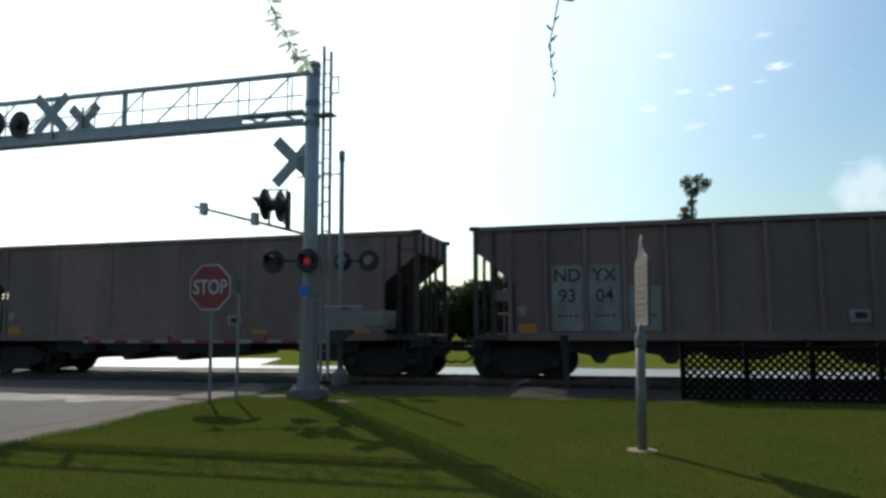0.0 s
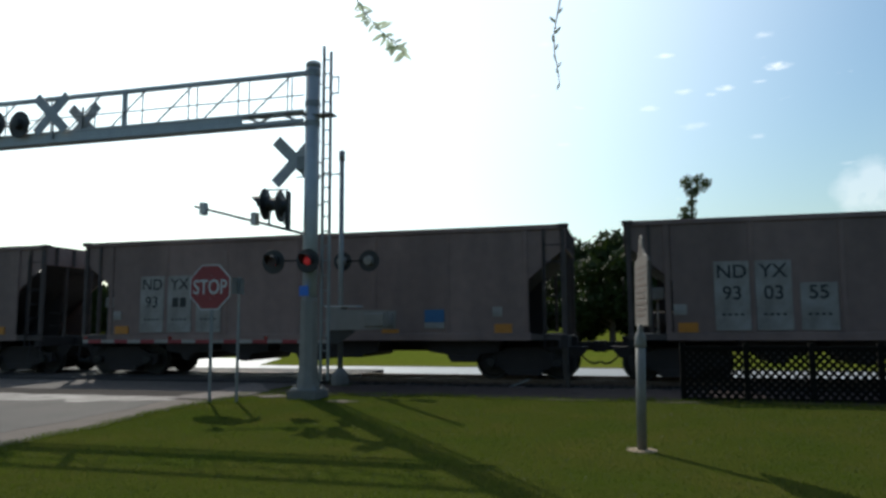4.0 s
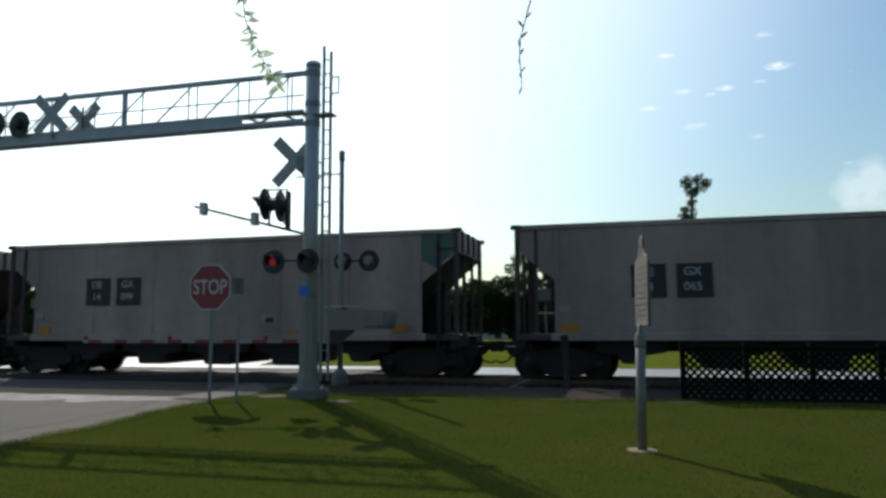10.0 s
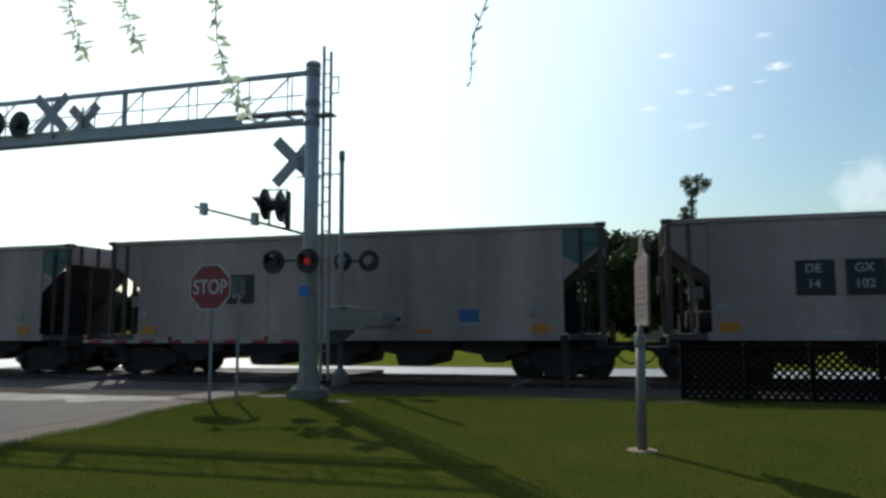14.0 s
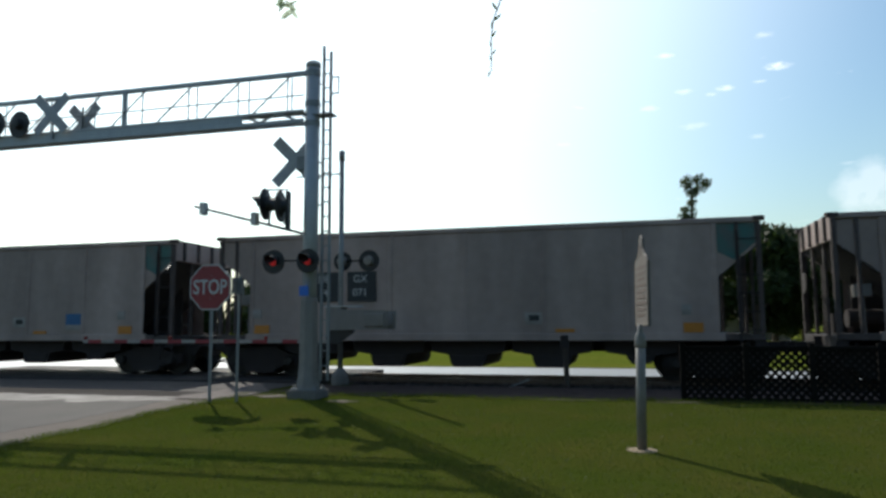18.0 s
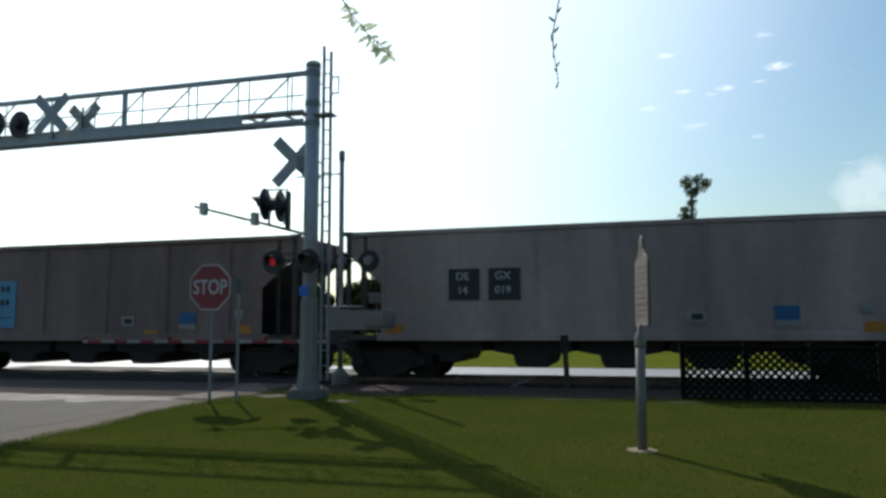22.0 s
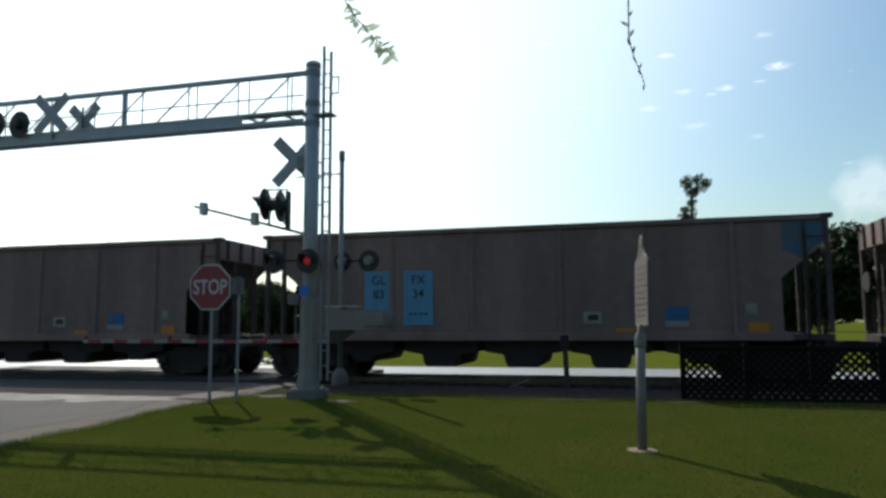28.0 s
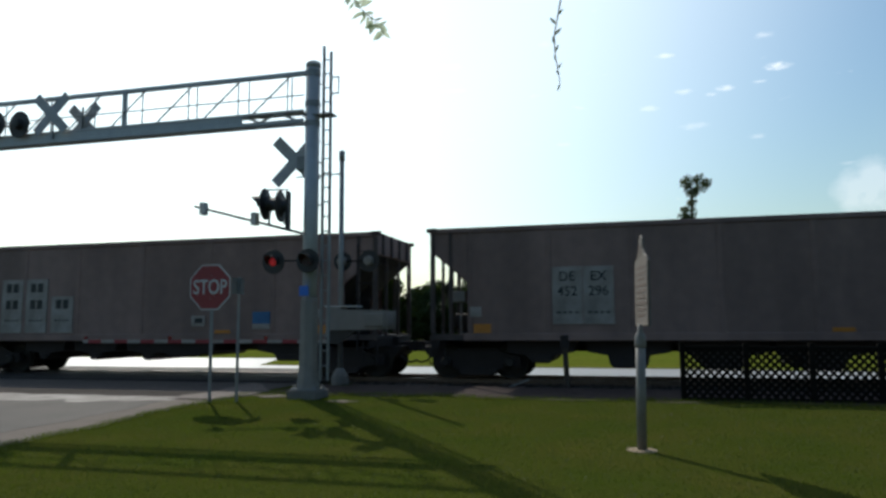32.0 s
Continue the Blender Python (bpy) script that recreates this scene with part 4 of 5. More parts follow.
    for x, half, low in hoppers:
        wide = min(1.05, half + 0.6)
        hp = part("hopper", Shape().prism([(x - wide, SILL + 0.02), (x + wide, SILL + 0.02), (x + wide - 0.05, 0.74), (x + half + 0.05, 0.66), (x + half, low + 0.1), (x + half - 0.1, low), (x - half + 0.1, low), (x - half, low + 0.1), (x - half - 0.05, 0.66), (x - wide + 0.05, 0.74)], -WIDE + 0.32, WIDE - 0.32), M_UNDER, t, "sooty discharge hopper")
        for s in (-1, 1):
            part("hopper_door", Shape().cbox(x - half + 0.05, x + half - 0.05, s * (WIDE - 0.3) - 0.02, s * (WIDE - 0.3) + 0.02, low + 0.02, 0.64, 0.01), M_UNDER, hp)
    truck(t, -6.16)
    truck(t, 6.16)
    return t


def coal_heap():
    s = Shape()
    nx, ny = 30, 8
    for i in range(nx + 1):
        for j in range(ny + 1):
            u, w = -1 + 2 * i / nx, -1 + 2 * j / ny
            s.v.append((u * 7.1, w * 1.46, 3.2 + 0.55 * (1 - w * w) * (1 - u ** 6) + 0.08 * noise.noise((u * 9, w * 5, 0.3))))
    s.f = [(i * (ny + 1) + j, (i + 1) * (ny + 1) + j, (i + 1) * (ny + 1) + j + 1, i * (ny + 1) + j + 1) for i in range(nx) for j in range(ny)]
    return s


MARKS = {}
FACE = {}  # how far the side sheet of a car lies behind its ribs


def patch(car, name, mat, x0, x1, z0, z1, label=""):
    """A thin painted plate on the near side of a car, flush with its ribs."""
    key = (name, mat.name, round(x1 - x0, 2), round(z1 - z0, 2))
    if key not in MARKS:
        w, h = (x1 - x0) / 2, (z1 - z0) / 2
        MARKS[key] = Shape().box(-w, w, -0.002, 0.030, -h, h).mesh(name, mat)
    return part(name, MARKS[key], mat, car, label, m=pose((x0 + x1) / 2, -WIDE + 0.006 + FACE[car], (z0 + z1) / 2))


def word(car, text, size, mat, x, z, label="", y=0.0010):
    return part("lettering", letters(text, size, mat, 1.0), mat, car, label, m=pose(x, -WIDE + y + FACE[car], z))


def bay(i):
    """The middle of the i-th bay between two ribs, from the trailing end."""
    return (RIBS[i] + RIBS[i + 1]) / 2


def bars(car, mat, x, z, n, w=0.13, h=0.2):
    for i in range(n):
        part("stencil_bar", Shape().box(-w / 2, w / 2, -0.002, 0.002, -h / 2, h / 2), mat, car, m=pose(x + (i - (n - 1) / 2) * (w + 0.06), -WIDE + 0.0010 + FACE[car], z))


WIDE_HOPPERS = [(-4.45, 0.31, 0.45), (-2.23, 0.47, 0.34), (0.0, 0.47, 0.34), (2.23, 0.47, 0.34), (4.45, 0.31, 0.45)]
NARROW_HOPPERS = [(-3.85, 0.16, 0.46), (-1.96, 0.19, 0.45), (-0.07, 0.19, 0.45), (1.15, 0.60, 0.57), (4.55, 0.40, 0.46)]
PAIR_HOPPERS = [(-4.13, 0.19, 0.46), (-2.40, 0.19, 0.46), (-0.75, 0.66, 0.57), (2.20, 0.20, 0.45), (2.66, 0.20, 0.45), (4.5, 0.40, 0.50)]
DEEP_RIBS = [-6.36, -5.42, -4.42, -3.46, -2.44, -1.30, -0.14, 1.02, 2.14, 3.12, 4.20, 5.18, 6.30]
BLUE_RIBS = [-6.36, -5.46, -4.62, -3.54, -2.46, -1.30, -0.14, 1.02, 2.14, 3.12, 4.20, 5.18, 6.30]
PLAIN_LABEL = "weathered brown steel open coal hopper car"
RIBBED = hopper_car(M_STEELCAR, PLAIN_LABEL, DEEP_RIBS, 0.10, PAIR_HOPPERS)
STEEL = hopper_car(M_STEELCAR, PLAIN_LABEL, DEEP_RIBS[::2], 0.03, NARROW_HOPPERS)
BLUE = hopper_car(M_STEELCAR, PLAIN_LABEL, BLUE_RIBS[1::2], 0.06, WIDE_HOPPERS)
SMOOTH = hopper_car(M_STEELCAR, PLAIN_LABEL, RIBS[::2], 0.03, WIDE_HOPPERS)
ALU = hopper_car(M_ALUCAR, "dull grey aluminium open coal hopper car", RIBS[::2], 0.03, WIDE_HOPPERS)
PROTOS = {"white3": STEEL, "plain": STEEL, "blue2": BLUE, "white2": SMOOTH, "spray": SMOOTH, "dark2": ALU, "boxed2": ALU}

# style of each car from the head of what is seen: its kind, upper and lower words, and extra marks
TRAIN = [
    ("white3", "ND YX", "93 04 5"), ("plain", "", ""), ("white3", "ND YX", "93 02 91"), ("white3", "ND YX", "93 03 55"), ("white3", "ND YX", "93"),
    ("white3", "ND YX", "93 03 38"), ("spray", "", ""), ("blue2", "GL EX", "80 68"), ("dark2", "DE GX", "14 065"), ("dark2", "DE GX", "14 099"),
    ("dark2", "DE GX", "14"), ("dark2", "DE GX", "14 102"), ("dark2", "DE GX", "14 097"), ("dark2", "DE GX", "14"), ("dark2", "DE GX", "14 115"),
    ("dark2", "DE GX", "14 071"), ("dark2", "DE GX", "14 078"), ("boxed2", "DE GX", "14 121"), ("dark2", "DE GX", "14 019"), ("blue2", "GL", "80"),
    ("white3", "ND YX", "93 04 54"), ("white3", "", ""), ("white3", "", "93 03"), ("blue2", "GL FX", "83 34"), ("blue2", "GL NX", "81 14"),
    ("white2", "DE EX", "452 170"), ("white2", "DE EX", "452 296"), ("white3", "", ""), ("plain", "", ""),
]
LABELS = {
    "white3": "weathered brown steel coal hopper car with three white stencil panels",
    "white2": "weathered brown steel coal hopper car with two white stencil panels",
    "plain": "plain weathered grey-brown coal hopper car without markings",
    "spray": "brown steel coal hopper car with green graffiti low on its side",
    "blue2": "brown-grey coal hopper car with two light blue stencil panels",
    "dark2": "dull aluminium coal hopper car with two black stencil panels",
    "boxed2": "dull aluminium coal hopper car with white-framed black stencil panels",
}
CARS = []
rnd = random.Random(7)
for i, (style, upper, lower) in enumerate(TRAIN):
    car = copy_thing(RIBBED if i in (0, 20) else PROTOS[style], pose(0, TRACK_Y, 0))
    FACE[car] = 0.07 if i in (0, 20) else 0.03 if style == "blue2" else 0.0
    tagged(car, LABELS[style])
    up, low = upper.split(), lower.split()
    if style == "white3":
        for j, b in enumerate((1, 2, 3)):
            x = bay(b) - (0.20, 0.31, 0.38)[j]
            patch(car, "stencil_panel", M_PANELDULL if i in (20, 21, 22) else M_PANELWHITE, x - 0.40, x + 0.40, 1.28, 2.4 if j == 2 else 2.95, "chalky white stencil panel")
            if j < len(up):
                word(car, up[j], 0.46, M_INKDARK, x, 2.68)
            if j < len(low):
                word(car, low[j], 0.46, M_INKDARK, x, 2.16)
            else:
                bars(car, M_INKDARK, x, 2.16, 2, 0.2, 0.28)
            if j == 1 and not up or j == 0 and not up:
                bars(car, M_INKDARK, x, 2.68, 2, 0.2, 0.28)
            bars(car, M_INKDARK, x, 1.66, 4, 0.08, 0.05)
    elif style in ("blue2", "white2"):
        mat = M_PANELBLUE if style == "blue2" else M_PANELWHITE
        for j, b in enumerate((2, 3)):
            x = bay(b) - (0.06 + 0.26 * j) if style == "white2" else (-4.10, -2.98)[j] + (0.2 if i in (19, 23) else 0.0)
            half = 0.41 if style == "blue2" else 0.38
            patch(car, "stencil_panel", mat, x - half, x + half, 1.45, 2.92, "light blue stencil panel" if style == "blue2" else "chalky white stencil panel")
            if j < len(up):
                word(car, up[j], 0.34, M_INKDARK, x, 2.66)
            else:
                bars(car, M_INKDARK, x, 2.66, 2, 0.14, 0.18)
            if j < len(low):
                word(car, low[j], 0.34, M_INKDARK, x, 2.28)
            else:
                bars(car, M_INKDARK, x, 2.24, 2, 0.14, 0.18)
            bars(car, M_INKDARK, x, 1.75, 4, 0.09, 0.05)
    elif style in ("dark2", "boxed2"):
        for j, b in enumerate((2, 3)):
            x = bay(b) - 0.34 + 0.04 * j
            if style == "boxed2":
                patch(car, "stencil_frame", M_INKLIGHT, x - 0.43, x + 0.43, 2.08, 2.95)
                part("stencil_panel", Shape().box(-0.38, 0.38, -0.002, 0.002, -0.39, 0.39), M_PANELDARK, car, "black stencil panel", m=pose(x, -WIDE + 0.0030, 2.51))
                part("stencil_block", Shape().box(-0.28, 0.28, -0.002, 0.002, -0.15, 0.15), M_INKLIGHT, car, m=pose(x, -WIDE - 0.0010, 2.33))
                word(car, up[j], 0.32, M_INKLIGHT, x, 2.72, y=-0.0010)
                if j < len(low):
                    word(car, low[j], 0.28, M_INKDARK, x, 2.33, y=-0.0045)
                continue
            patch(car, "stencil_panel", M_PANELDARK, x - 0.42, x + 0.42, 2.10, 2.93, "black stencil panel")
            word(car, up[j], 0.29, M_INKLIGHT, x - 0.04, 2.72)
            if j < len(low):
                word(car, low[j], 0.29, M_INKLIGHT, x - 0.04, 2.35)
            else:
                bars(car, M_INKLIGHT, x, 2.33, 3)
    elif style == "spray":
        # bubble letters: a pale outline, a dark teal fill and a few strokes
        layer = 0.0
        for j, (mid, half, low, high) in enumerate(((3.20, 0.36, 1.26, 1.84), (3.77, 0.46, 1.26, 2.00), (4.60, 0.66, 1.25, 2.22), (5.53, 0.66, 1.25, 2.14), (6.35, 0.44, 1.26, 1.82), (7.02, 0.46, 1.30, 1.96))):
            x = RIBS[0] + mid * 1.042 + 0.55
            zc, hz = (low + high) / 2, (high - low) / 2
            ring = [(half * (0.86 + 0.22 * math.sin(3 * a + j) + 0.08 * math.sin(7 * a + 2 * j)) * math.cos(a), hz * (0.88 + 0.16 * math.sin(4 * a + 1.7 * j)) * math.sin(a)) for a in [k * math.pi / 11 for k in range(22)]]
            for mat, grow, dx, dz in ((M_SPRAYC if j in (0, 5) else M_SPRAYA, 1.0, 0.0, 0.0), (M_SPRAYB, 0.86, 0.02, -0.03)):
                layer += 0.0004
                part("graffiti_letter", Shape().prism([(u * grow + dx, w * grow + dz) for u, w in ring], -0.0003, 0.0003 if grow < 1 else 0.030), mat, car, m=pose(x, -WIDE + 0.0070 - layer, zc))
            for k in range(7):
                w, h = rnd.uniform(0.025, 0.05), hz * rnd.uniform(0.3, 0.62)
                layer += 0.0004
                stroke = [(-w, -h), (w, -h * 0.9), (w * 1.8, 0), (w, h), (-w, h * 0.95), (-w * 0.2, 0)]
                mat = (M_SPRAYA, M_GREENMARK, M_SPRAYC, M_SPRAYB)[(k + j) % 4]
                part("graffiti_stroke", Shape().prism(stroke, -0.0003, 0.0003), mat, car, m=pose(x + rnd.uniform(-0.6, 0.6) * half, -WIDE + 0.0070 - layer, zc + rnd.uniform(-0.4, 0.4) * hz, 0, rnd.uniform(-50, 50), 0))
    # reflectors, test stencil, blue square
    for x in (-5.92, 5.70):
        if rnd.random() < 0.85:
            patch(car, "reflector", M_ORANGE, x - 0.23, x + 0.23, 1.235, 1.47, "orange reflective patch")
            patch(car, "chalk_mark", M_PANELWHITE, x - 0.24 - 0.1 * rnd.random(), x - 0.03, 1.66, 1.92, "faded white mark")
    if rnd.random() < 0.8:
        patch(car, "reflector", M_ORANGE, bay(8) - 0.24, bay(8) + 0.24, 1.245, 1.34)
    if rnd.random() < 0.9:
        x = bay(8) - 0.80
        patch(car, "test_stencil", M_PANELWHITE, x - 0.22, x + 0.22, 1.45, 1.76, "white framed test stencil")
        part("test_stencil_block", Shape().box(-0.13, 0.13, -0.002, 0.002, -0.07, 0.07), M_INKDARK, car, m=pose(x + 0.02, -WIDE + 0.0010 + FACE[car], 1.62))
    if rnd.random() < 0.85 and i not in (0, 1, 15) or i in (2, 9, 10, 12, 14, 18):
        x = bay(10) - 0.85
        patch(car, "blue_square", M_SQUAREBLUE, x - 0.27, x + 0.27, 1.52, 1.86, "blue painted square")
        patch(car, "white_square", M_PANELWHITE, x - 0.27, x + 0.27, 1.36, 1.516, "faded white square under the blue one")
    if style == "dark2" and 9 <= i <= 16 or i in (6, 7, 23, 25):
        part("corner_paint", Shape().prism([(6.30, 3.2), (6.72, 2.98), (7.20, 3.40), (7.20, 3.88), (6.30, 3.88)], -0.002, 0.002), M_GREENMARK if style == "dark2" else M_FADEDBLUE, car, "faded corner paint", m=pose(0, -WIDE + 0.058, 0))
    CARS.append(car)
for proto in (RIBBED, STEEL, BLUE, SMOOTH, ALU):
    for ob in (*proto.children_recursive, proto):
        bpy.data.objects.remove(ob)


# ---- trees and the far side ----
def leaf_cloud(rng, blobs, count, size, shape=(1, 1, 0.8)):
    """Small leaf faces scattered through uneven clumps."""
    s = Shape()
    weights = [r ** 2 for *_, r in blobs]
    for x, y, z, r in rng.choices(blobs, weights, k=count):
        d = Vector((rng.gauss(0, 1), rng.gauss(0, 1), rng.gauss(0, 1))).normalized() * r * (0.45 + 0.6 * rng.random())
        p = Vector((x + d.x * shape[0], y + d.y * shape[1], z + d.z * shape[2]))
        u = Vector((rng.gauss(0, 1), rng.gauss(0, 1), rng.gauss(0, 1))).normalized()
        w = u.orthogonal().normalized()
        a, b = size * (0.6 + 0.8 * rng.random()), size * (0.35 + 0.4 * rng.random())
        s.add([p - u * a, p + w * b, p + u * a, p - w * b], [(0, 1, 2, 3)])
    return s


def broad_tree(seed, height, spread, clear=0.25, leaves=7000, label="leafy green broadleaf tree beyond the track"):
    rng = random.Random(seed)
    t = thing("tree", label, "tree", group="trees beyond the track")
    trunk = Shape()
    base, top = Vector((0, 0, -0.2)), Vector((rng.uniform(-0.3, 0.3), 0, height * 0.55))
    trunk.rod(base, top, 0.035 * height, 9, 0.014 * height)
    blobs = []
    for i in range(13):
        a = 2 * math.pi * i / 13 * 2.4 + rng.random()
        h = height * (clear + (0.93 - clear) * ((i + 0.5) / 13))
        reach = spread * (0.95 - 0.65 * abs((h / height - 0.5) / 0.5) ** 1.5) * rng.uniform(0.45, 0.9)
        tip = Vector((math.cos(a) * reach, math.sin(a) * reach, h))
        start = Vector((top.x * 0.5, 0, height * min(0.52, clear * 0.7 + 0.3 * i / 13)))
        trunk.rod(start, tip, 0.010 * height, 6, 0.003 * height)
        blobs.append((*tip, spread * rng.uniform(0.34, 0.52)))
    blobs.append((0, 0, height * 0.85, spread * 0.35))
    part("trunk", trunk, M_BARK, t)
    tagged(part("crown", leaf_cloud(rng, blobs, leaves, 0.27), M_LEAF, t), kind="stuff")
    return t


def pine_tree(seed, height, tufts, label="tall slender pine with tufts of needles at its top"):
    rng = random.Random(seed)
    t = thing("pine_tree", label, "tree", group="trees beyond the track")
    trunk = Shape().rod((0, 0, -0.2), (0.1, 0, height * 0.6), 0.16, 8, 0.11).rod((0.1, 0, height * 0.6), (0, 0, height * 0.97), 0.11, 8, 0.03)
    blobs = []
    for x, z, r in tufts:
        trunk.rod((0.05, 0, z - 0.5), (x, rng.uniform(-0.4, 0.4), z), 0.05, 5, 0.015)
        for _ in range(5):
            blobs.append((x + rng.uniform(-r, r) * 0.6, rng.uniform(-r, r), z + rng.uniform(-r, r) * 0.5, r * 0.62))
    part("trunk", trunk, M_BARK, t)
    tagged(part("crown", leaf_cloud(rng, blobs, 3400, 0.10), M_PINE, t), kind="stuff")
    return t


FAR = -0.36
slim = pine_tree(3, 11.2, [(-0.38, 10.62, 0.5), (-0.3, 10.15, 0.45), (0.45, 10.7, 0.42), (0.75, 10.35, 0.55), (0.55, 9.9, 0.45), (0.1, 9.75, 0.4), (0.05, 9.2, 0.42), (-0.1, 8.7, 0.48), (-0.25, 8.2, 0.55), (-0.2, 7.4, 0.8), (0.3, 6.6, 0.8), (-0.4, 5.6, 0.9), (0.4, 4.6, 0.9)])
slim.matrix_basis = pose(4.22, 48.0, FAR + 0.42)
bushy = pine_tree(5, 9.6, [(-1.0, 7.4, 0.9), (0.9, 7.9, 0.9), (0.0, 8.9, 0.9), (-0.3, 6.8, 1.0), (1.2, 6.9, 0.8), (-1.6, 6.6, 0.7)], "bushy pine with a rounded dark crown")
bushy.matrix_basis = pose(-8.0, 61.0, FAR)
KINDS = [broad_tree(11, 9.0, 3.6), broad_tree(12, 8.6, 4.2, 0.18), broad_tree(13, 6.6, 3.4, 0.2), broad_tree(14, 9.6, 3.8, 0.22)]
SPOTS = [(1, -4.4, 64, 15), (0, 1.0, 66, 75), (1, -1.2, 58, 0), (0, 3.0, 60, 40), (3, 9.6, 58, 0), (1, 13.4, 61, 70), (0, 17.6, 59, 20), (3, 22.5, 60, 100), (2, -5.0, 66, 10), (2, -13.8, 62, 50),
         (2, -17.6, 63, 120), (0, -25.0, 70, 0), (2, -31.0, 64, 200), (1, -38.0, 72, 90), (2, -46.0, 66, 30), (1, -54.0, 72, 10), (0, -62.0, 74, 80), (2, -70.0, 70, 140),
         (1, 28.0, 62, 45), (0, 33.0, 66, 15), (2, -9.5, 74, 77), (1, -21.0, 78, 33), (3, 6.5, 74, 11), (0, 19.0, 78, 150), (3, 14.0, 76, 200)]
used = set()
for kind, x, y, turn in SPOTS:
    proto = KINDS[kind]
    if kind in used:
        copy_thing(proto, pose(x, y, FAR, 0, 0, turn) @ Matrix.Scale(0.74 if x < -10 else 1.0, 4))
    else:
        used.add(kind)
        proto.matrix_basis = pose(x, y, FAR, 0, 0, turn)

for j in range(17):
    copy_thing(KINDS[(2, 1, 2, 0)[j % 4]], pose(-72 + j * 3.9 + random.Random(j).uniform(-0.8, 0.8), 61 + (j * 7) % 5, FAR, 0, 0, j * 47) @ Matrix.Scale((0.86, 0.66, 0.80, 0.62)[j % 4], 4))

# a distant belt of woods closes the view
rng = random.Random(21)
belt = leaf_cloud(rng, [(x * 6.0 + rng.uniform(-2, 2), 150 + rng.uniform(-8, 8), rng.uniform(1.0, 6.5), rng.uniform(2.5, 4.2)) for x in range(-48, 40) for _ in range(2)], 26000, 0.75)
tagged(part("distant_woods", belt, M_LEAF), "distant belt of dark green woods", "woods", kind="stuff")


def house(x, y, w, d, h, turn, label):
    t = thing("house", label, "house", pose(x, y, FAR, 0, 0, turn))
    part("wall", Shape().cbox(-w / 2, w / 2, -d / 2, d / 2, -0.1, h, 0.03), M_HOUSE, t)
    part("roof", Shape().prism([(-d / 2 - 0.4, h), (0, h + d * 0.28), (d / 2 + 0.4, h), (0, h + d * 0.28 - 0.12)], -w / 2 - 0.4, w / 2 + 0.4, "x"), M_ROOF, t)
    n = int(w // 2.6)
    for i in range(n):
        cx = -w / 2 + (i + 0.5) * w / n
        if i == n // 2:
            part("door", Shape().cbox(cx - 0.45, cx + 0.45, -d / 2 - 0.04, -d / 2 - 0.005, 0.0, 2.05, 0.01), M_ROOF, t)
            continue
        win = part("window", Shape().cbox(cx - 0.5, cx + 0.5, -d / 2 - 0.05, -d / 2 - 0.003, 0.95, 2.15, 0.01), M_WHITE, t)
        part("pane", Shape().box(cx - 0.42, cx + 0.42, -d / 2 - 0.056, -d / 2 - 0.051, 1.02, 2.08), M_GLASS, win)
    return t


house(8.5, 84, 15, 8, 2.7, 4, "low pale house beyond the trees")
house(-15.5, 92, 9, 7, 5.6, -6, "tall pale house far beyond the track")


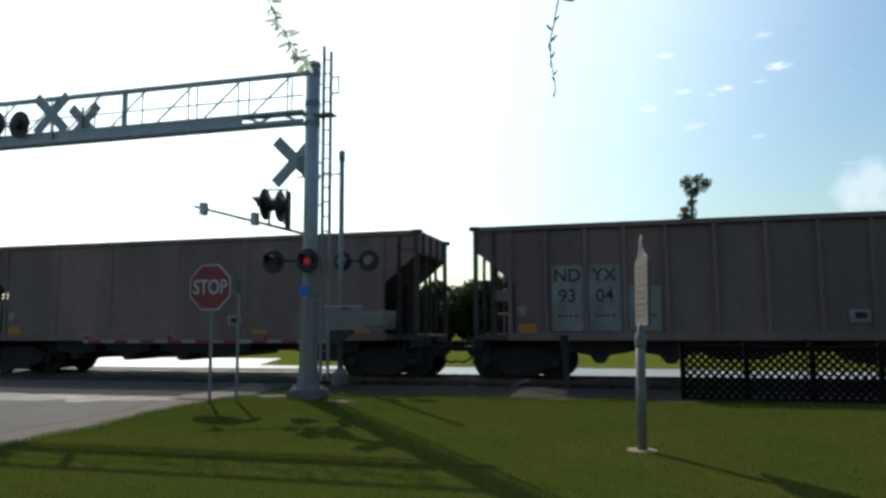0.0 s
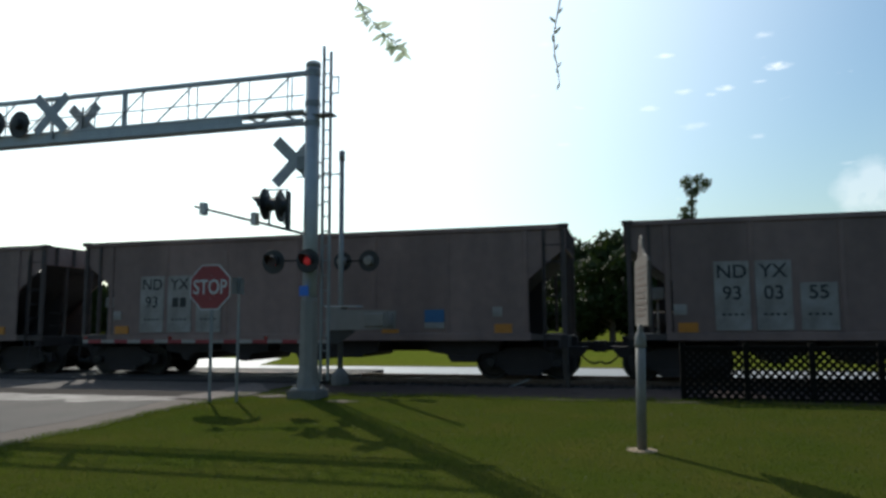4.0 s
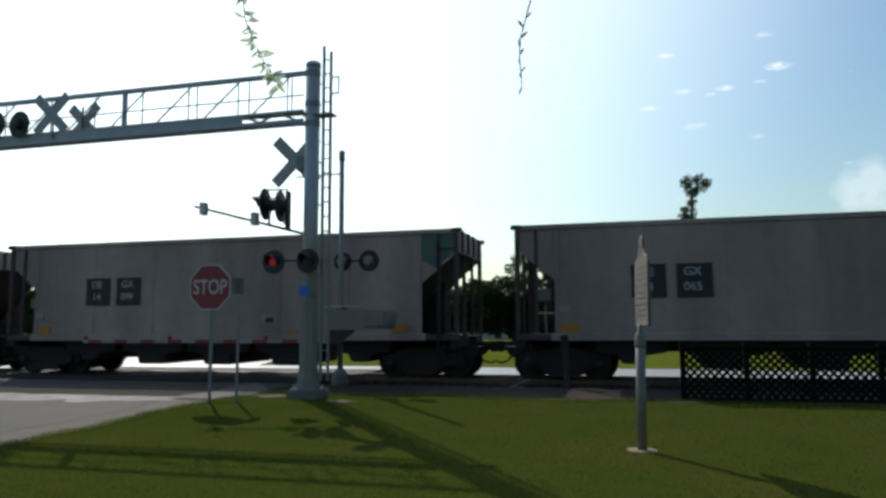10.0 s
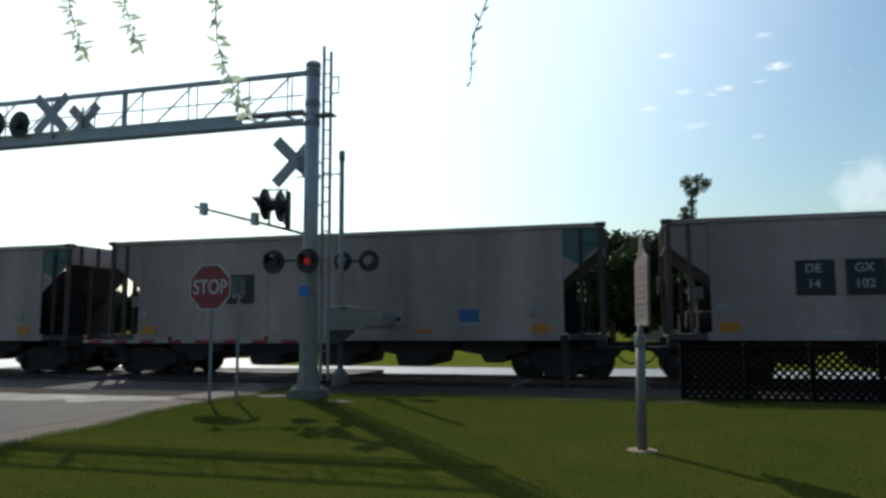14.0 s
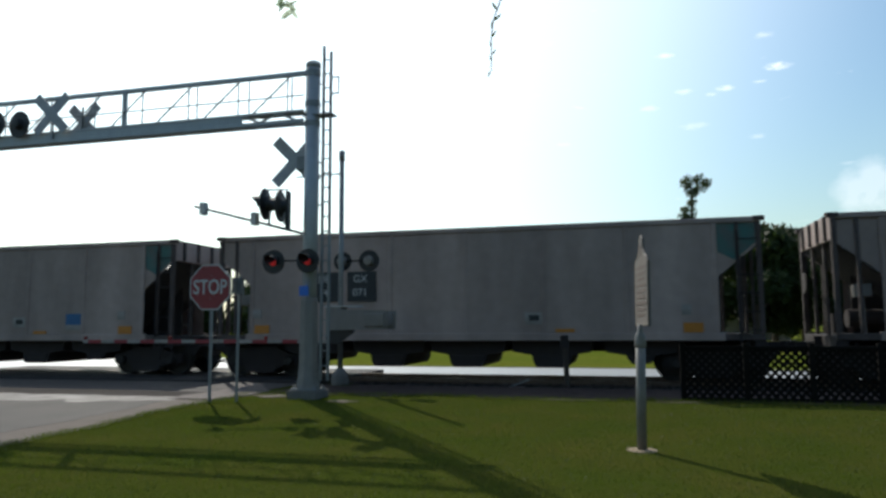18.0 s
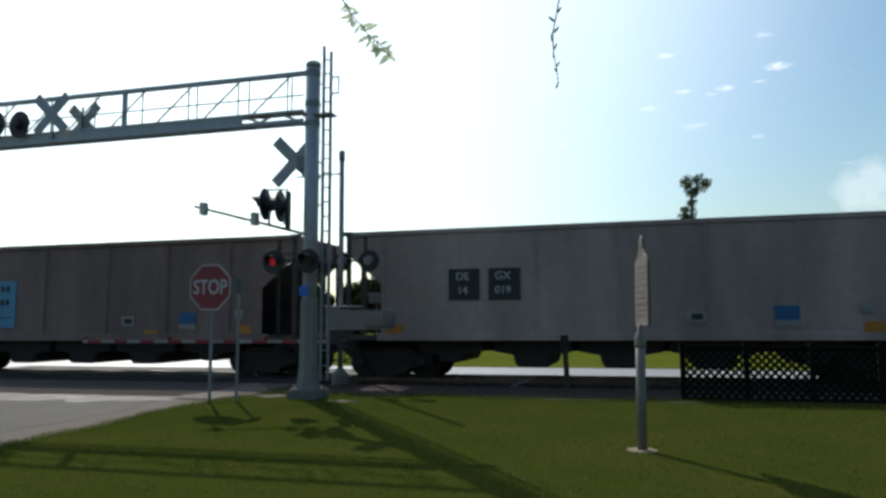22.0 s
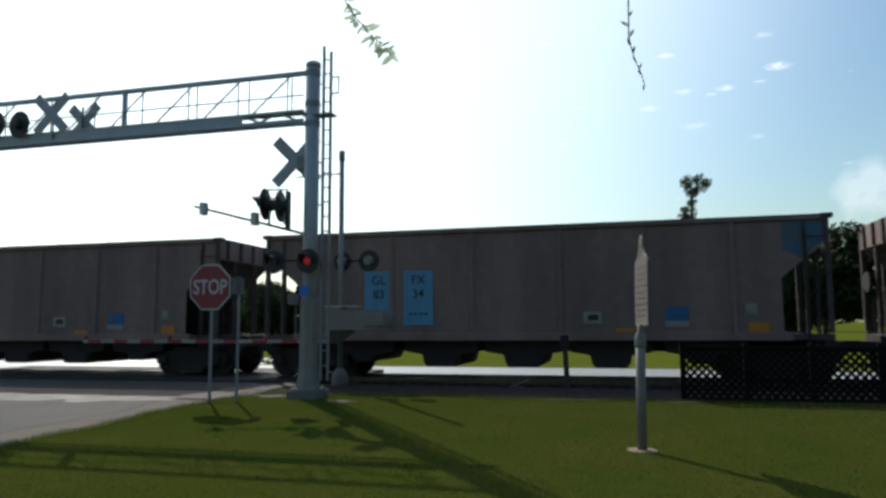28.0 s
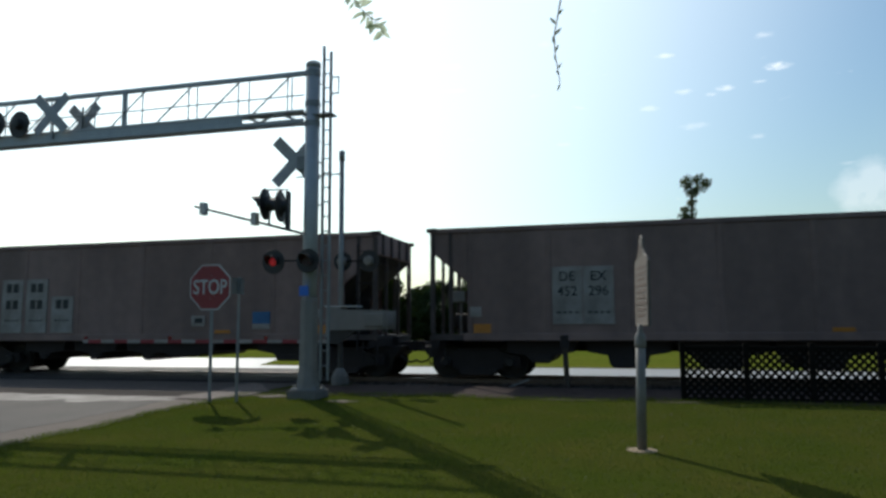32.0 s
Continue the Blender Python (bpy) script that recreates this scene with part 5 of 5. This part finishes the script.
# ---- the pickup on the far road ----
def pickup_truck():
    """A crew-cab pickup that drives towards -x; its origin lies on the road under its front axle."""
    t = thing("pickup_truck", "dark blue pickup truck driving along the far road", "pickup truck")
    wb, w = 3.60, 0.96
    arch = lambda cx: [(cx + 0.50 * math.cos(a), 0.42 + 0.50 * math.sin(a)) for a in [math.pi * k / 8 for k in range(9)]]
    low = [(-0.95, 0.46), (-0.52, 0.42)] + arch(0.0)[::-1] + [(0.52, 0.40), (wb - 0.52, 0.40)] + arch(wb)[::-1] + [(wb + 0.52, 0.44), (wb + 1.18, 0.52)]
    top = [(wb + 1.18, 1.22), (wb - 0.62, 1.25), (1.95, 1.25), (0.62, 1.20), (-0.35, 1.12), (-0.86, 1.02), (-0.98, 0.80)]
    part("body", Shape().prism(low + top, -w, w), M_CARPAINT, t, "dark blue painted body")
    cab = part("cab", Shape().prism([(0.66, 1.20), (1.30, 1.82), (1.55, 1.88), (2.70, 1.88), (2.95, 1.80), (3.05, 1.24)], -w + 0.12, w - 0.12), M_CARPAINT, t)
    for s in (-1, 1):
        y = s * (w - 0.116)
        part("side_window", Shape().prism([(0.98, 1.28), (1.40, 1.76), (1.86, 1.78), (1.86, 1.28)], y - 0.006, y + 0.006), M_GLASS, cab)
        part("side_window", Shape().prism([(1.96, 1.28), (1.96, 1.78), (2.62, 1.78), (2.80, 1.30)], y - 0.006, y + 0.006), M_GLASS, cab)
        part("running_board", Shape().cbox(0.78, wb - 0.78, s * w - 0.06 + s * 0.07, s * w + 0.06 + s * 0.07, 0.46, 0.56, 0.02), M_CHROME, t, "bright chrome running board")
        part("headlight", Shape().cbox(-0.99, -0.90, s * 0.72 - 0.18, s * 0.72 + 0.18, 0.78, 0.98, 0.02), M_HOUSE, t)
        part("tail_light", Shape().cbox(wb + 1.14, wb + 1.20, s * 0.88 - 0.08, s * 0.88 + 0.08, 0.76, 1.16, 0.02), M_TAIL, t)
        for x0 in (1.0, 1.92):
            part("door_handle", Shape().cbox(x0 + 0.62, x0 + 0.80, s * w - 0.02, s * w + 0.02, 1.08, 1.12, 0.006), M_CHROME, t)
        part("mirror", Shape().cbox(0.92, 1.06, s * (w + 0.1) - 0.11, s * (w + 0.1) + 0.11, 1.28, 1.52, 0.03), M_CARPAINT, t)
    part("windscreen", Shape().prism([(0.70, 1.25), (1.27, 1.80), (1.262, 1.81), (0.69, 1.26)], -w + 0.22, w - 0.22), M_GLASS, cab)
    part("front_bumper", Shape().cbox(-1.08, -0.92, -w + 0.05, w - 0.05, 0.42, 0.68, 0.04), M_CHROME, t)
    part("rear_bumper", Shape().cbox(wb + 1.14, wb + 1.30, -w + 0.05, w - 0.05, 0.46, 0.68, 0.04), M_CHROME, t)
    wheels = []
    for x in (0.0, wb):
        for s in (-1, 1):
            c = (0, s * 0.02, 0)
            tyre = part("wheel", Shape().lathe([(-0.12, 0.24), (-0.12, 0.33), (-0.09, 0.355), (0.09, 0.355), (0.12, 0.33), (0.12, 0.24)], c, (0, s, 0), 28), M_TYRE, t, m=pose(x, s * (w - 0.12), 0.355))
            part("hub", Shape().lathe([(0.02, 0.03), (0.02, 0.24), (0.10, 0.24), (0.10, 0.205), (0.04, 0.20), (0.035, 0.03)], c, (0, s, 0), 24), M_TYRE, tyre)
            c = (0, s * 0.05, 0)
            spokes = Shape().lathe([(0.05, 0.01), (0.05, 0.07), (0.105, 0.06), (0.11, 0.01)], c, (0, s, 0), 14).lathe([(0.06, 0.20), (0.06, 0.245), (0.115, 0.245), (0.115, 0.20)], c, (0, s, 0), 24)
            for k in range(5):
                a = 2 * math.pi * k / 5
                spokes.rod((0.05 * math.cos(a), s * 0.14, 0.05 * math.sin(a)), (0.22 * math.cos(a), s * 0.14, 0.22 * math.sin(a)), 0.032, 6, 0.026)
            part("rim", spokes, M_ALLOY, tyre, "five-spoke alloy rim")
            wheels.append(tyre)
    return t, wheels


PICKUP, PICKUP_WHEELS = pickup_truck()

# ---- hanging twigs near the camera ----
def leaf_on(shape, p, d, length, width):
    """A narrow pointed leaf from p along d, slightly folded."""
    d = Vector(d).normalized()
    w = d.cross(Vector((0.15, 1, 0.1))).normalized()
    p = Vector(p)
    fold = d.cross(w) * width * 0.25
    shape.add([p, p + d * length * 0.3 + w * width + fold, p + d * length * 0.7 + w * width * 0.8 + fold, p + d * length, p + d * length * 0.7 - w * width * 0.8 + fold, p + d * length * 0.3 - w * width + fold, p + d * length * 0.5],
              [(0, 1, 6), (1, 2, 6), (2, 3, 6), (3, 4, 6), (4, 5, 6), (5, 0, 6)])


def hanging_twig():
    """A thin twig; its origin is the tip, and it rises from there."""
    t = thing("hanging_twig", "thin hanging twig with small narrow leaves", "twig")
    pts = [(0, 0, 0), (-0.02, 0, 0.08), (-0.06, 0, 0.2), (-0.085, 0, 0.33), (-0.08, 0, 0.46), (-0.075, 0, 0.62), (-0.05, 0, 0.95), (0.03, 0.02, 1.6), (0.1, 0.05, 2.3)]
    stem = Shape()
    for i, (p, q) in enumerate(zip(pts, pts[1:])):
        stem.rod(p, q, 0.0025 + 0.0006 * i, 6, 0.0031 + 0.0006 * i)
    part("stem", stem, M_BARK, t)
    at = lambda h: next((Vector(p).lerp(Vector(q), (h - p[2]) / (q[2] - p[2])) for p, q in zip(pts, pts[1:]) if p[2] <= h <= q[2]))
    spec = [(0.01, -0.2, -1, 0.05), (0.07, -0.5, 0.8, 0.045), (0.11, 0.4, 0.9, 0.05), (0.16, -0.4, 0.9, 0.05), (0.22, 0.3, 1, 0.06), (0.27, -0.3, 0.9, 0.07), (0.33, 0.5, 0.8, 0.075), (0.41, -0.8, 0.7, 0.07),
            (0.47, 0.5, 0.9, 0.06), (0.64, 1, -0.15, 0.115), (0.665, -1, 0.12, 0.115), (0.78, 0.4, 0.9, 0.11), (0.83, 1.0, 0.3, 0.11), (0.95, -1, 0.3, 0.11), (1.05, 0.9, 0.5, 0.11)]
    for h, dx, dz, ln in spec:
        s = Shape()
        leaf_on(s, at(h), (dx, 0.12, dz), ln, ln * 0.13)
        part("leaf", s, M_HANGLEAF, t)
    return t


def leafy_twig():
    """A fuller drooping spray; its origin is its lower tip."""
    t = thing("leafy_twig", "drooping leafy spray of a tree against the bright sky", "twig")
    pts = [(0, 0, 0), (-0.07, 0, 0.09), (-0.17, 0, 0.20), (-0.27, 0, 0.34), (-0.36, 0, 0.50), (-0.45, 0.02, 0.8), (-0.5, 0.05, 1.3), (-0.45, 0.1, 2.2)]
    stem = Shape()
    for i, (p, q) in enumerate(zip(pts, pts[1:])):
        stem.rod(p, q, 0.002 + 0.0007 * i, 6, 0.0027 + 0.0007 * i)
    part("stem", stem, M_BARK, t)
    rng = random.Random(4)
    for (p, q) in list(zip(pts, pts[1:]))[:6]:
        for k in range(9):
            o = Vector(p).lerp(Vector(q), k / 9)
            s = Shape()
            ln = rng.uniform(0.07, 0.12)
            leaf_on(s, o, (rng.uniform(-1, 1), rng.uniform(-0.5, 0.5), rng.uniform(-1, 0.5)), ln, ln * 0.16)
            part("leaf", s, M_GLARELEAF, t)
    return t


cantilever_signal()
crossing_gate()
stop_sign()
edge_on_sign()
marker_sign()
lattice_fence()
track_marker()
ground_lever()
def overhanging_tree():
    """The tree beside the camera, whose limb holds the hanging twigs above the view."""
    rng = random.Random(31)
    t = thing("tree", "willow oak with a long limb reaching over the lawn", "tree")
    trunk = Shape().rod((2.6, -3.4, -0.2), (2.4, -3.0, 3.8), 0.30, 12, 0.22).rod((2.4, -3.0, 3.8), (3.0, -3.6, 9.0), 0.21, 10, 0.06)
    part("trunk", trunk, M_BARK, t)
    way = [(2.4, -3.0, 3.6), (1.5, 0.2, 4.8), (0.6, 3.0, 5.25), (-0.3, 4.6, 5.3), (-1.7, 4.9, 5.35), (-3.6, 5.2, 5.75)]
    limb = Shape()
    for i, (p, q) in enumerate(zip(way, way[1:])):
        limb.rod(p, q, 0.12 - 0.02 * i, 8, 0.10 - 0.02 * i)
    part("limb", limb, M_BARK, t)
    blobs = [(x + rng.uniform(-0.4, 0.4), y + rng.uniform(-0.7, 0.1), z + 1.25, 0.75) for x, y, z in way[1:]]
    for i in range(16):
        a, r = 2.4 * i, rng.uniform(1.0, 3.6)
        tip = (2.8 + r * math.cos(a), -3.6 + r * math.sin(a), 5.6 + 4.0 * rng.random())
        part("limb", Shape().rod((2.6, -3.2, 4.4 + 0.2 * i), tip, 0.07, 6, 0.02), M_BARK, t)
        blobs.append((*tip, rng.uniform(0.9, 1.4)))
    tagged(part("crown", leaf_cloud(rng, blobs, 9000, 0.12), M_GLARELEAF, t), kind="stuff")


overhanging_tree()
# Unseen trees added behind the view to cut skylight on the right side.
for kind, x, y, turn in ((0, 10.0, -7.0, 20), (1, 16.0, -4.0, 70), (3, 22.0, -7.5, 130), (0, 29.0, -3.0, 200), (1, 6.0, -14.0, 250)):
    tagged(copy_thing(KINDS[kind], pose(x, y, 0, 0, 0, turn)), "unseen leafy green broadleaf tree added to block skylight", group="trees behind the lawn")
TWIG = hanging_twig()
SPRAY = leafy_twig()
SPRAYS = [copy_thing(SPRAY, pose(0, 0, 0)) for _ in range(2)]

# ---- small stuff on the ground, ties of the track ----
rng = random.Random(9)
blades = Shape()
for _ in range(150000):
    x, y = rng.uniform(-7.9, 8.8), 3.6 + 10.6 * rng.random() ** 1.25
    if x < -7.25 - 0.10 * min(max(y - 6.5, 0.0), 5.0) + 0.2 * rng.random() or abs(x) > 1.0 + 0.9 * y:
        continue
    h, a = rng.uniform(0.014, 0.036), rng.uniform(0, 6.28)
    dx, dy = math.cos(a) * 0.004, math.sin(a) * 0.004
    lx, ly = rng.gauss(0, 0.016), rng.gauss(0, 0.016)
    blades.add([(x - dx, y - dy, -0.003), (x + dx, y + dy, -0.003), (x + lx, y + ly, h)], [(0, 1, 2)])
for _ in range(6500):
    x = rng.uniform(-7.6, 9.0)
    y = 14.10 + 0.14 * math.sin(1.1 * x) + 0.10 * math.sin(3.3 * x + 1) + rng.gauss(-0.05, 0.16)
    if rng.random() < 0.10:
        px, py = rng.choice([(-7.87, 12.28), (-7.38, 12.47), (-6.3, 12.95), (-6.86, 16.3)])
        x, y = px + rng.gauss(0, 0.22), py + rng.gauss(0, 0.2)
    h, a = rng.uniform(0.03, 0.10), rng.uniform(0, 6.28)
    dx, dy = math.cos(a) * 0.005, math.sin(a) * 0.005
    lx, ly = rng.gauss(0, 0.03), rng.gauss(0, 0.03)
    blades.add([(x - dx, y - dy, -0.003), (x + dx, y + dy, -0.003), (x + lx, y + ly, h)], [(0, 1, 2)])
for _ in range(7000):
    y = rng.uniform(4.5, 14.4)
    x = -7.38 - 0.10 * min(max(y - 6.5, 0.0), 5.0) + wob(y, 0.06, 2.1, 1.0) + rng.gauss(-0.02, 0.10)
    h, a = rng.uniform(0.015, 0.055), rng.uniform(0, 6.28)
    dx, dy = math.cos(a) * 0.005, math.sin(a) * 0.005
    blades.add([(x - dx, y - dy, -0.003), (x + dx, y + dy, -0.003), (x + rng.gauss(0, 0.02), y + rng.gauss(0, 0.02), h)], [(0, 1, 2)])
tagged(part("grass", blades, M_BLADE), "short mown lawn grass", "grass", kind="stuff")
stones = Shape()
for _ in range(5200):
    x = rng.uniform(-24, 11)
    y = rng.uniform(17.3, 22.4)
    if x < -7.9 or abs(abs(y - TRACK_Y) - 0.753) < 0.08:
        continue
    r = rng.uniform(0.02, 0.045)
    z = -0.158 if y > 17.5 else -0.158 + (17.5 - y) * 0.9
    p = Vector((x, y, z + r * 0.3))
    q = [Vector((rng.uniform(0.6, 1.2) * sx * r, rng.uniform(0.6, 1.2) * sy * r, rng.uniform(0.6, 1.1) * sz * r)) for sx, sy, sz in ((1, 0, 0), (0, 1, 0), (-1, 0, 0), (0, -1, 0), (0, 0, 1), (0, 0, -1))]
    stones.add([p + v for v in q], [(0, 1, 4), (1, 2, 4), (2, 3, 4), (3, 0, 4), (1, 0, 5), (2, 1, 5), (3, 2, 5), (0, 3, 5)])
tagged(part("ballast_stones", stones, M_BALLAST), "loose crushed stones of the ballast", "stones", kind="stuff")
tie = Shape().cbox(-0.115, 0.115, -1.3, 1.3, -0.17, 0.0, 0.012).mesh("tie", M_TIE)
for i in range(40):
    x = -7.5 + i * 0.53
    part("tie", tie, M_TIE, track, m=pose(x, TRACK_Y + rng.uniform(-0.04, 0.04), -0.148, 0, 0, rng.uniform(-1, 1)))
rest = Shape()
for i in range(-930, 860):
    x = -7.5 + i * 0.53
    if i < -29 or i >= 40:
        rest.box(x - 0.115, x + 0.115, TRACK_Y - 1.3, TRACK_Y + 1.3, -0.31, -0.148)
tagged(part("distant_ties", rest, M_TIE, track), kind="stuff")


# ---- what moves ----
def motions():
    """The train rolls to the east, its wheels turn, and the twigs sway."""
    way = [(0, -4.68), (1, 8.35), (2, 21.27), (3, 34.76), (3.5, 41.31), (5.5, 67.26), (6, 73.78), (7, 86.71), (8, 99.80), (9, 112.90), (10, 125.87), (11, 138.96), (12, 151.88),
           (13, 165.02), (14, 178.18), (15.5, 197.8), (17, 217.27), (18, 230.45), (19, 243.67), (20, 256.76), (21, 269.84), (22, 282.96), (23, 295.58), (24, 308.85), (25, 322.0),
           (26.5, 341.7), (28, 361.38), (29, 374.62), (30, 388.42), (31, 401.61), (32, 414.82)]
    ts, ss = np.array(way).T
    for i, car in enumerate(CARS):
        shift = CAR / 2 - i * CAR
        walk(car, [(t, pose(s + shift, TRACK_Y, 0)) for t, s in way])
        # the wheels turn while the car passes
        seen = [k for k in range(int(32 * FPS) + 1) if -32 < np.interp(k / FPS, ts, ss) + shift < 18]
        if not seen:
            continue
        rows = []
        for k in sorted({0, *seen, int(32 * FPS)}):
            kk = min(max(k, seen[0]), seen[-1])
            rows.append((k / FPS, math.degrees(np.interp(kk / FPS, ts, ss) / 0.457)))
        for bogie in car.children:
            if bogie.name.startswith("truck"):
                for axle in bogie.children:
                    if axle.name.startswith("wheelset"):
                        x = axle.matrix_basis.translation.x
                        walk(axle, [(t, pose(x, 0, 0.457, 0, a, 0)) for t, a in rows])
    # the pickup drives west along the far road
    pace, lane = -11.35, 29.0
    walk(PICKUP, [(0.0, pose(59.10, lane, -0.345)), (32.0, pose(59.10 + pace * 32.0, lane, -0.345))])
    spin = [0.0] + [4.0 + k / 30 for k in range(121)] + [32.0]
    for wheel in PICKUP_WHEELS:
        at = wheel.matrix_basis.translation.copy()
        walk(wheel, [(t, pose(*at, 0, math.degrees(pace * min(max(t - 4.0, 0.0), 4.0) / 0.355), 0)) for t in spin])
    # the two lamps flash in turn: an added flap, instead of switching, folds up under the hood and uncovers the lens
    period, first = 1.083, 0.12
    for side, shutter in enumerate(OFF_FLAPS):
        m = shutter.matrix_basis.copy()
        lit, t, rows = side == 1, first, []
        rows.append((0.0, m @ pose(0, 0, 0, -87 if lit else 0, 0, 0)))
        while t < 31.9:
            rows.append((t - 0.034, m @ pose(0, 0, 0, -87 if lit else 0, 0, 0)))
            lit = not lit
            rows.append((t + 0.034, m @ pose(0, 0, 0, -87 if lit else 0, 0, 0)))
            t += period / 2
        rows.append((32.0, m @ pose(0, 0, 0, -87 if lit else 0, 0, 0)))
        walk(shutter, rows)
    right = Vector((math.cos(TURN), math.sin(TURN), 0))
    up = AHEAD.cross(right) * -1
    focal = 1251.3

    def spot(x, y, depth):
        return Vector(EYE) + (AHEAD + right * ((x - 784) / focal) + up * ((441 - y) / focal)) * depth

    hang = [(0, 985, 165), (0.5, 946, 165), (1, 874, 148), (1.5, 868, 156), (2, 900, 142), (2.5, 915, 156), (3, 936, 187), (3.5, 968, 150), (5.5, 1013, 173), (6, 1033, 178), (6.5, 1095, 175), (7, 1036, 193), (7.5, 961, 162), (8, 928, 176), (8.5, 969, 178), (9, 954, 192), (9.5, 913, 184), (10, 925, 159), (10.5, 900, 184), (11, 863, 150), (11.5, 861, 156), (12, 848, 145), (12.5, 839, 149), (13, 838, 142), (13.5, 837, 147), (14, 834, 147), (16.5, 843, 161), (17, 871, 159), (17.5, 863, 152), (18, 871, 128), (18.5, 861, 130), (19, 903, 135), (19.5, 937, 167), (20, 982, 170), (20.5, 969, 167), (21, 950, 162), (21.5, 902, 147), (22, 990, 150), (22.5, 1119, 195), (23, 1129, 187), (24, 1098, 184), (25, 1155, 230), (27.5, 1280, 190), (28, 1143, 153), (29, 996, 136), (30, 1089, 125), (31, 990, 181), (32, 993, 153)]
    walk(TWIG, [(t, Matrix.Translation(spot(x, y, 4.6)) @ pose(0, 0, 0, 0, -0.068 * (x - 1129), 0)) for t, x, y in hang])
    spray = [(0, 545, 115), (1, 545, 128), (2, 559, 119), (2.5, 590, 140), (3, 656, 119), (6, 745, 85), (7, 667, 204), (7.5, 621, 150), (8, 550, 133), (8.5, 530, 170), (9, 535, 115), (9.5, 512, 160), (10, 497, 153), (10.5, 490, 170), (11, 460, 190), (12, 451, 181), (13, 470, 170), (14, 440, 200), (17, 500, 90), (18, 520, 20), (18.5, 560, 60), (19, 607, 150), (19.5, 595, 141), (20, 553, 128), (20.5, 545, 130), (21, 559, 136), (21.5, 593, 125), (22, 692, 99), (22.5, 731, 130), (23, 660, 160), (24, 766, 85), (25, 800, 153), (28, 697, 100), (29, 726, 48), (30, 619, 136), (31, 701, 85), (32, 682, 57)]
    for extra, (x0, y0), depth in zip(SPRAYS, ((165, 85), (262, 72)), (5.3, 5.6)):
        drift = [(0, 60, -190), (10, 20, -170), (11.2, 10, -110), (12, 6, -10), (13, 0, 0), (14, -12, 12), (14.8, 4, -40), (16.2, 30, -150), (24, 70, -200), (32, 50, -180)]
        walk(extra, [(t, Matrix.Translation(spot(x0 + dx, y0 + dy, depth)) @ pose(0, 0, 0, 0, 16 - 0.05 * dx, 0)) for t, dx, dy in drift])
    walk(SPRAY, [(t, Matrix.Translation(spot(x, y, 5.0)) @ pose(0, 0, 0, 0, -0.05 * (x - 650), 0)) for t, x, y in spray])


motions()
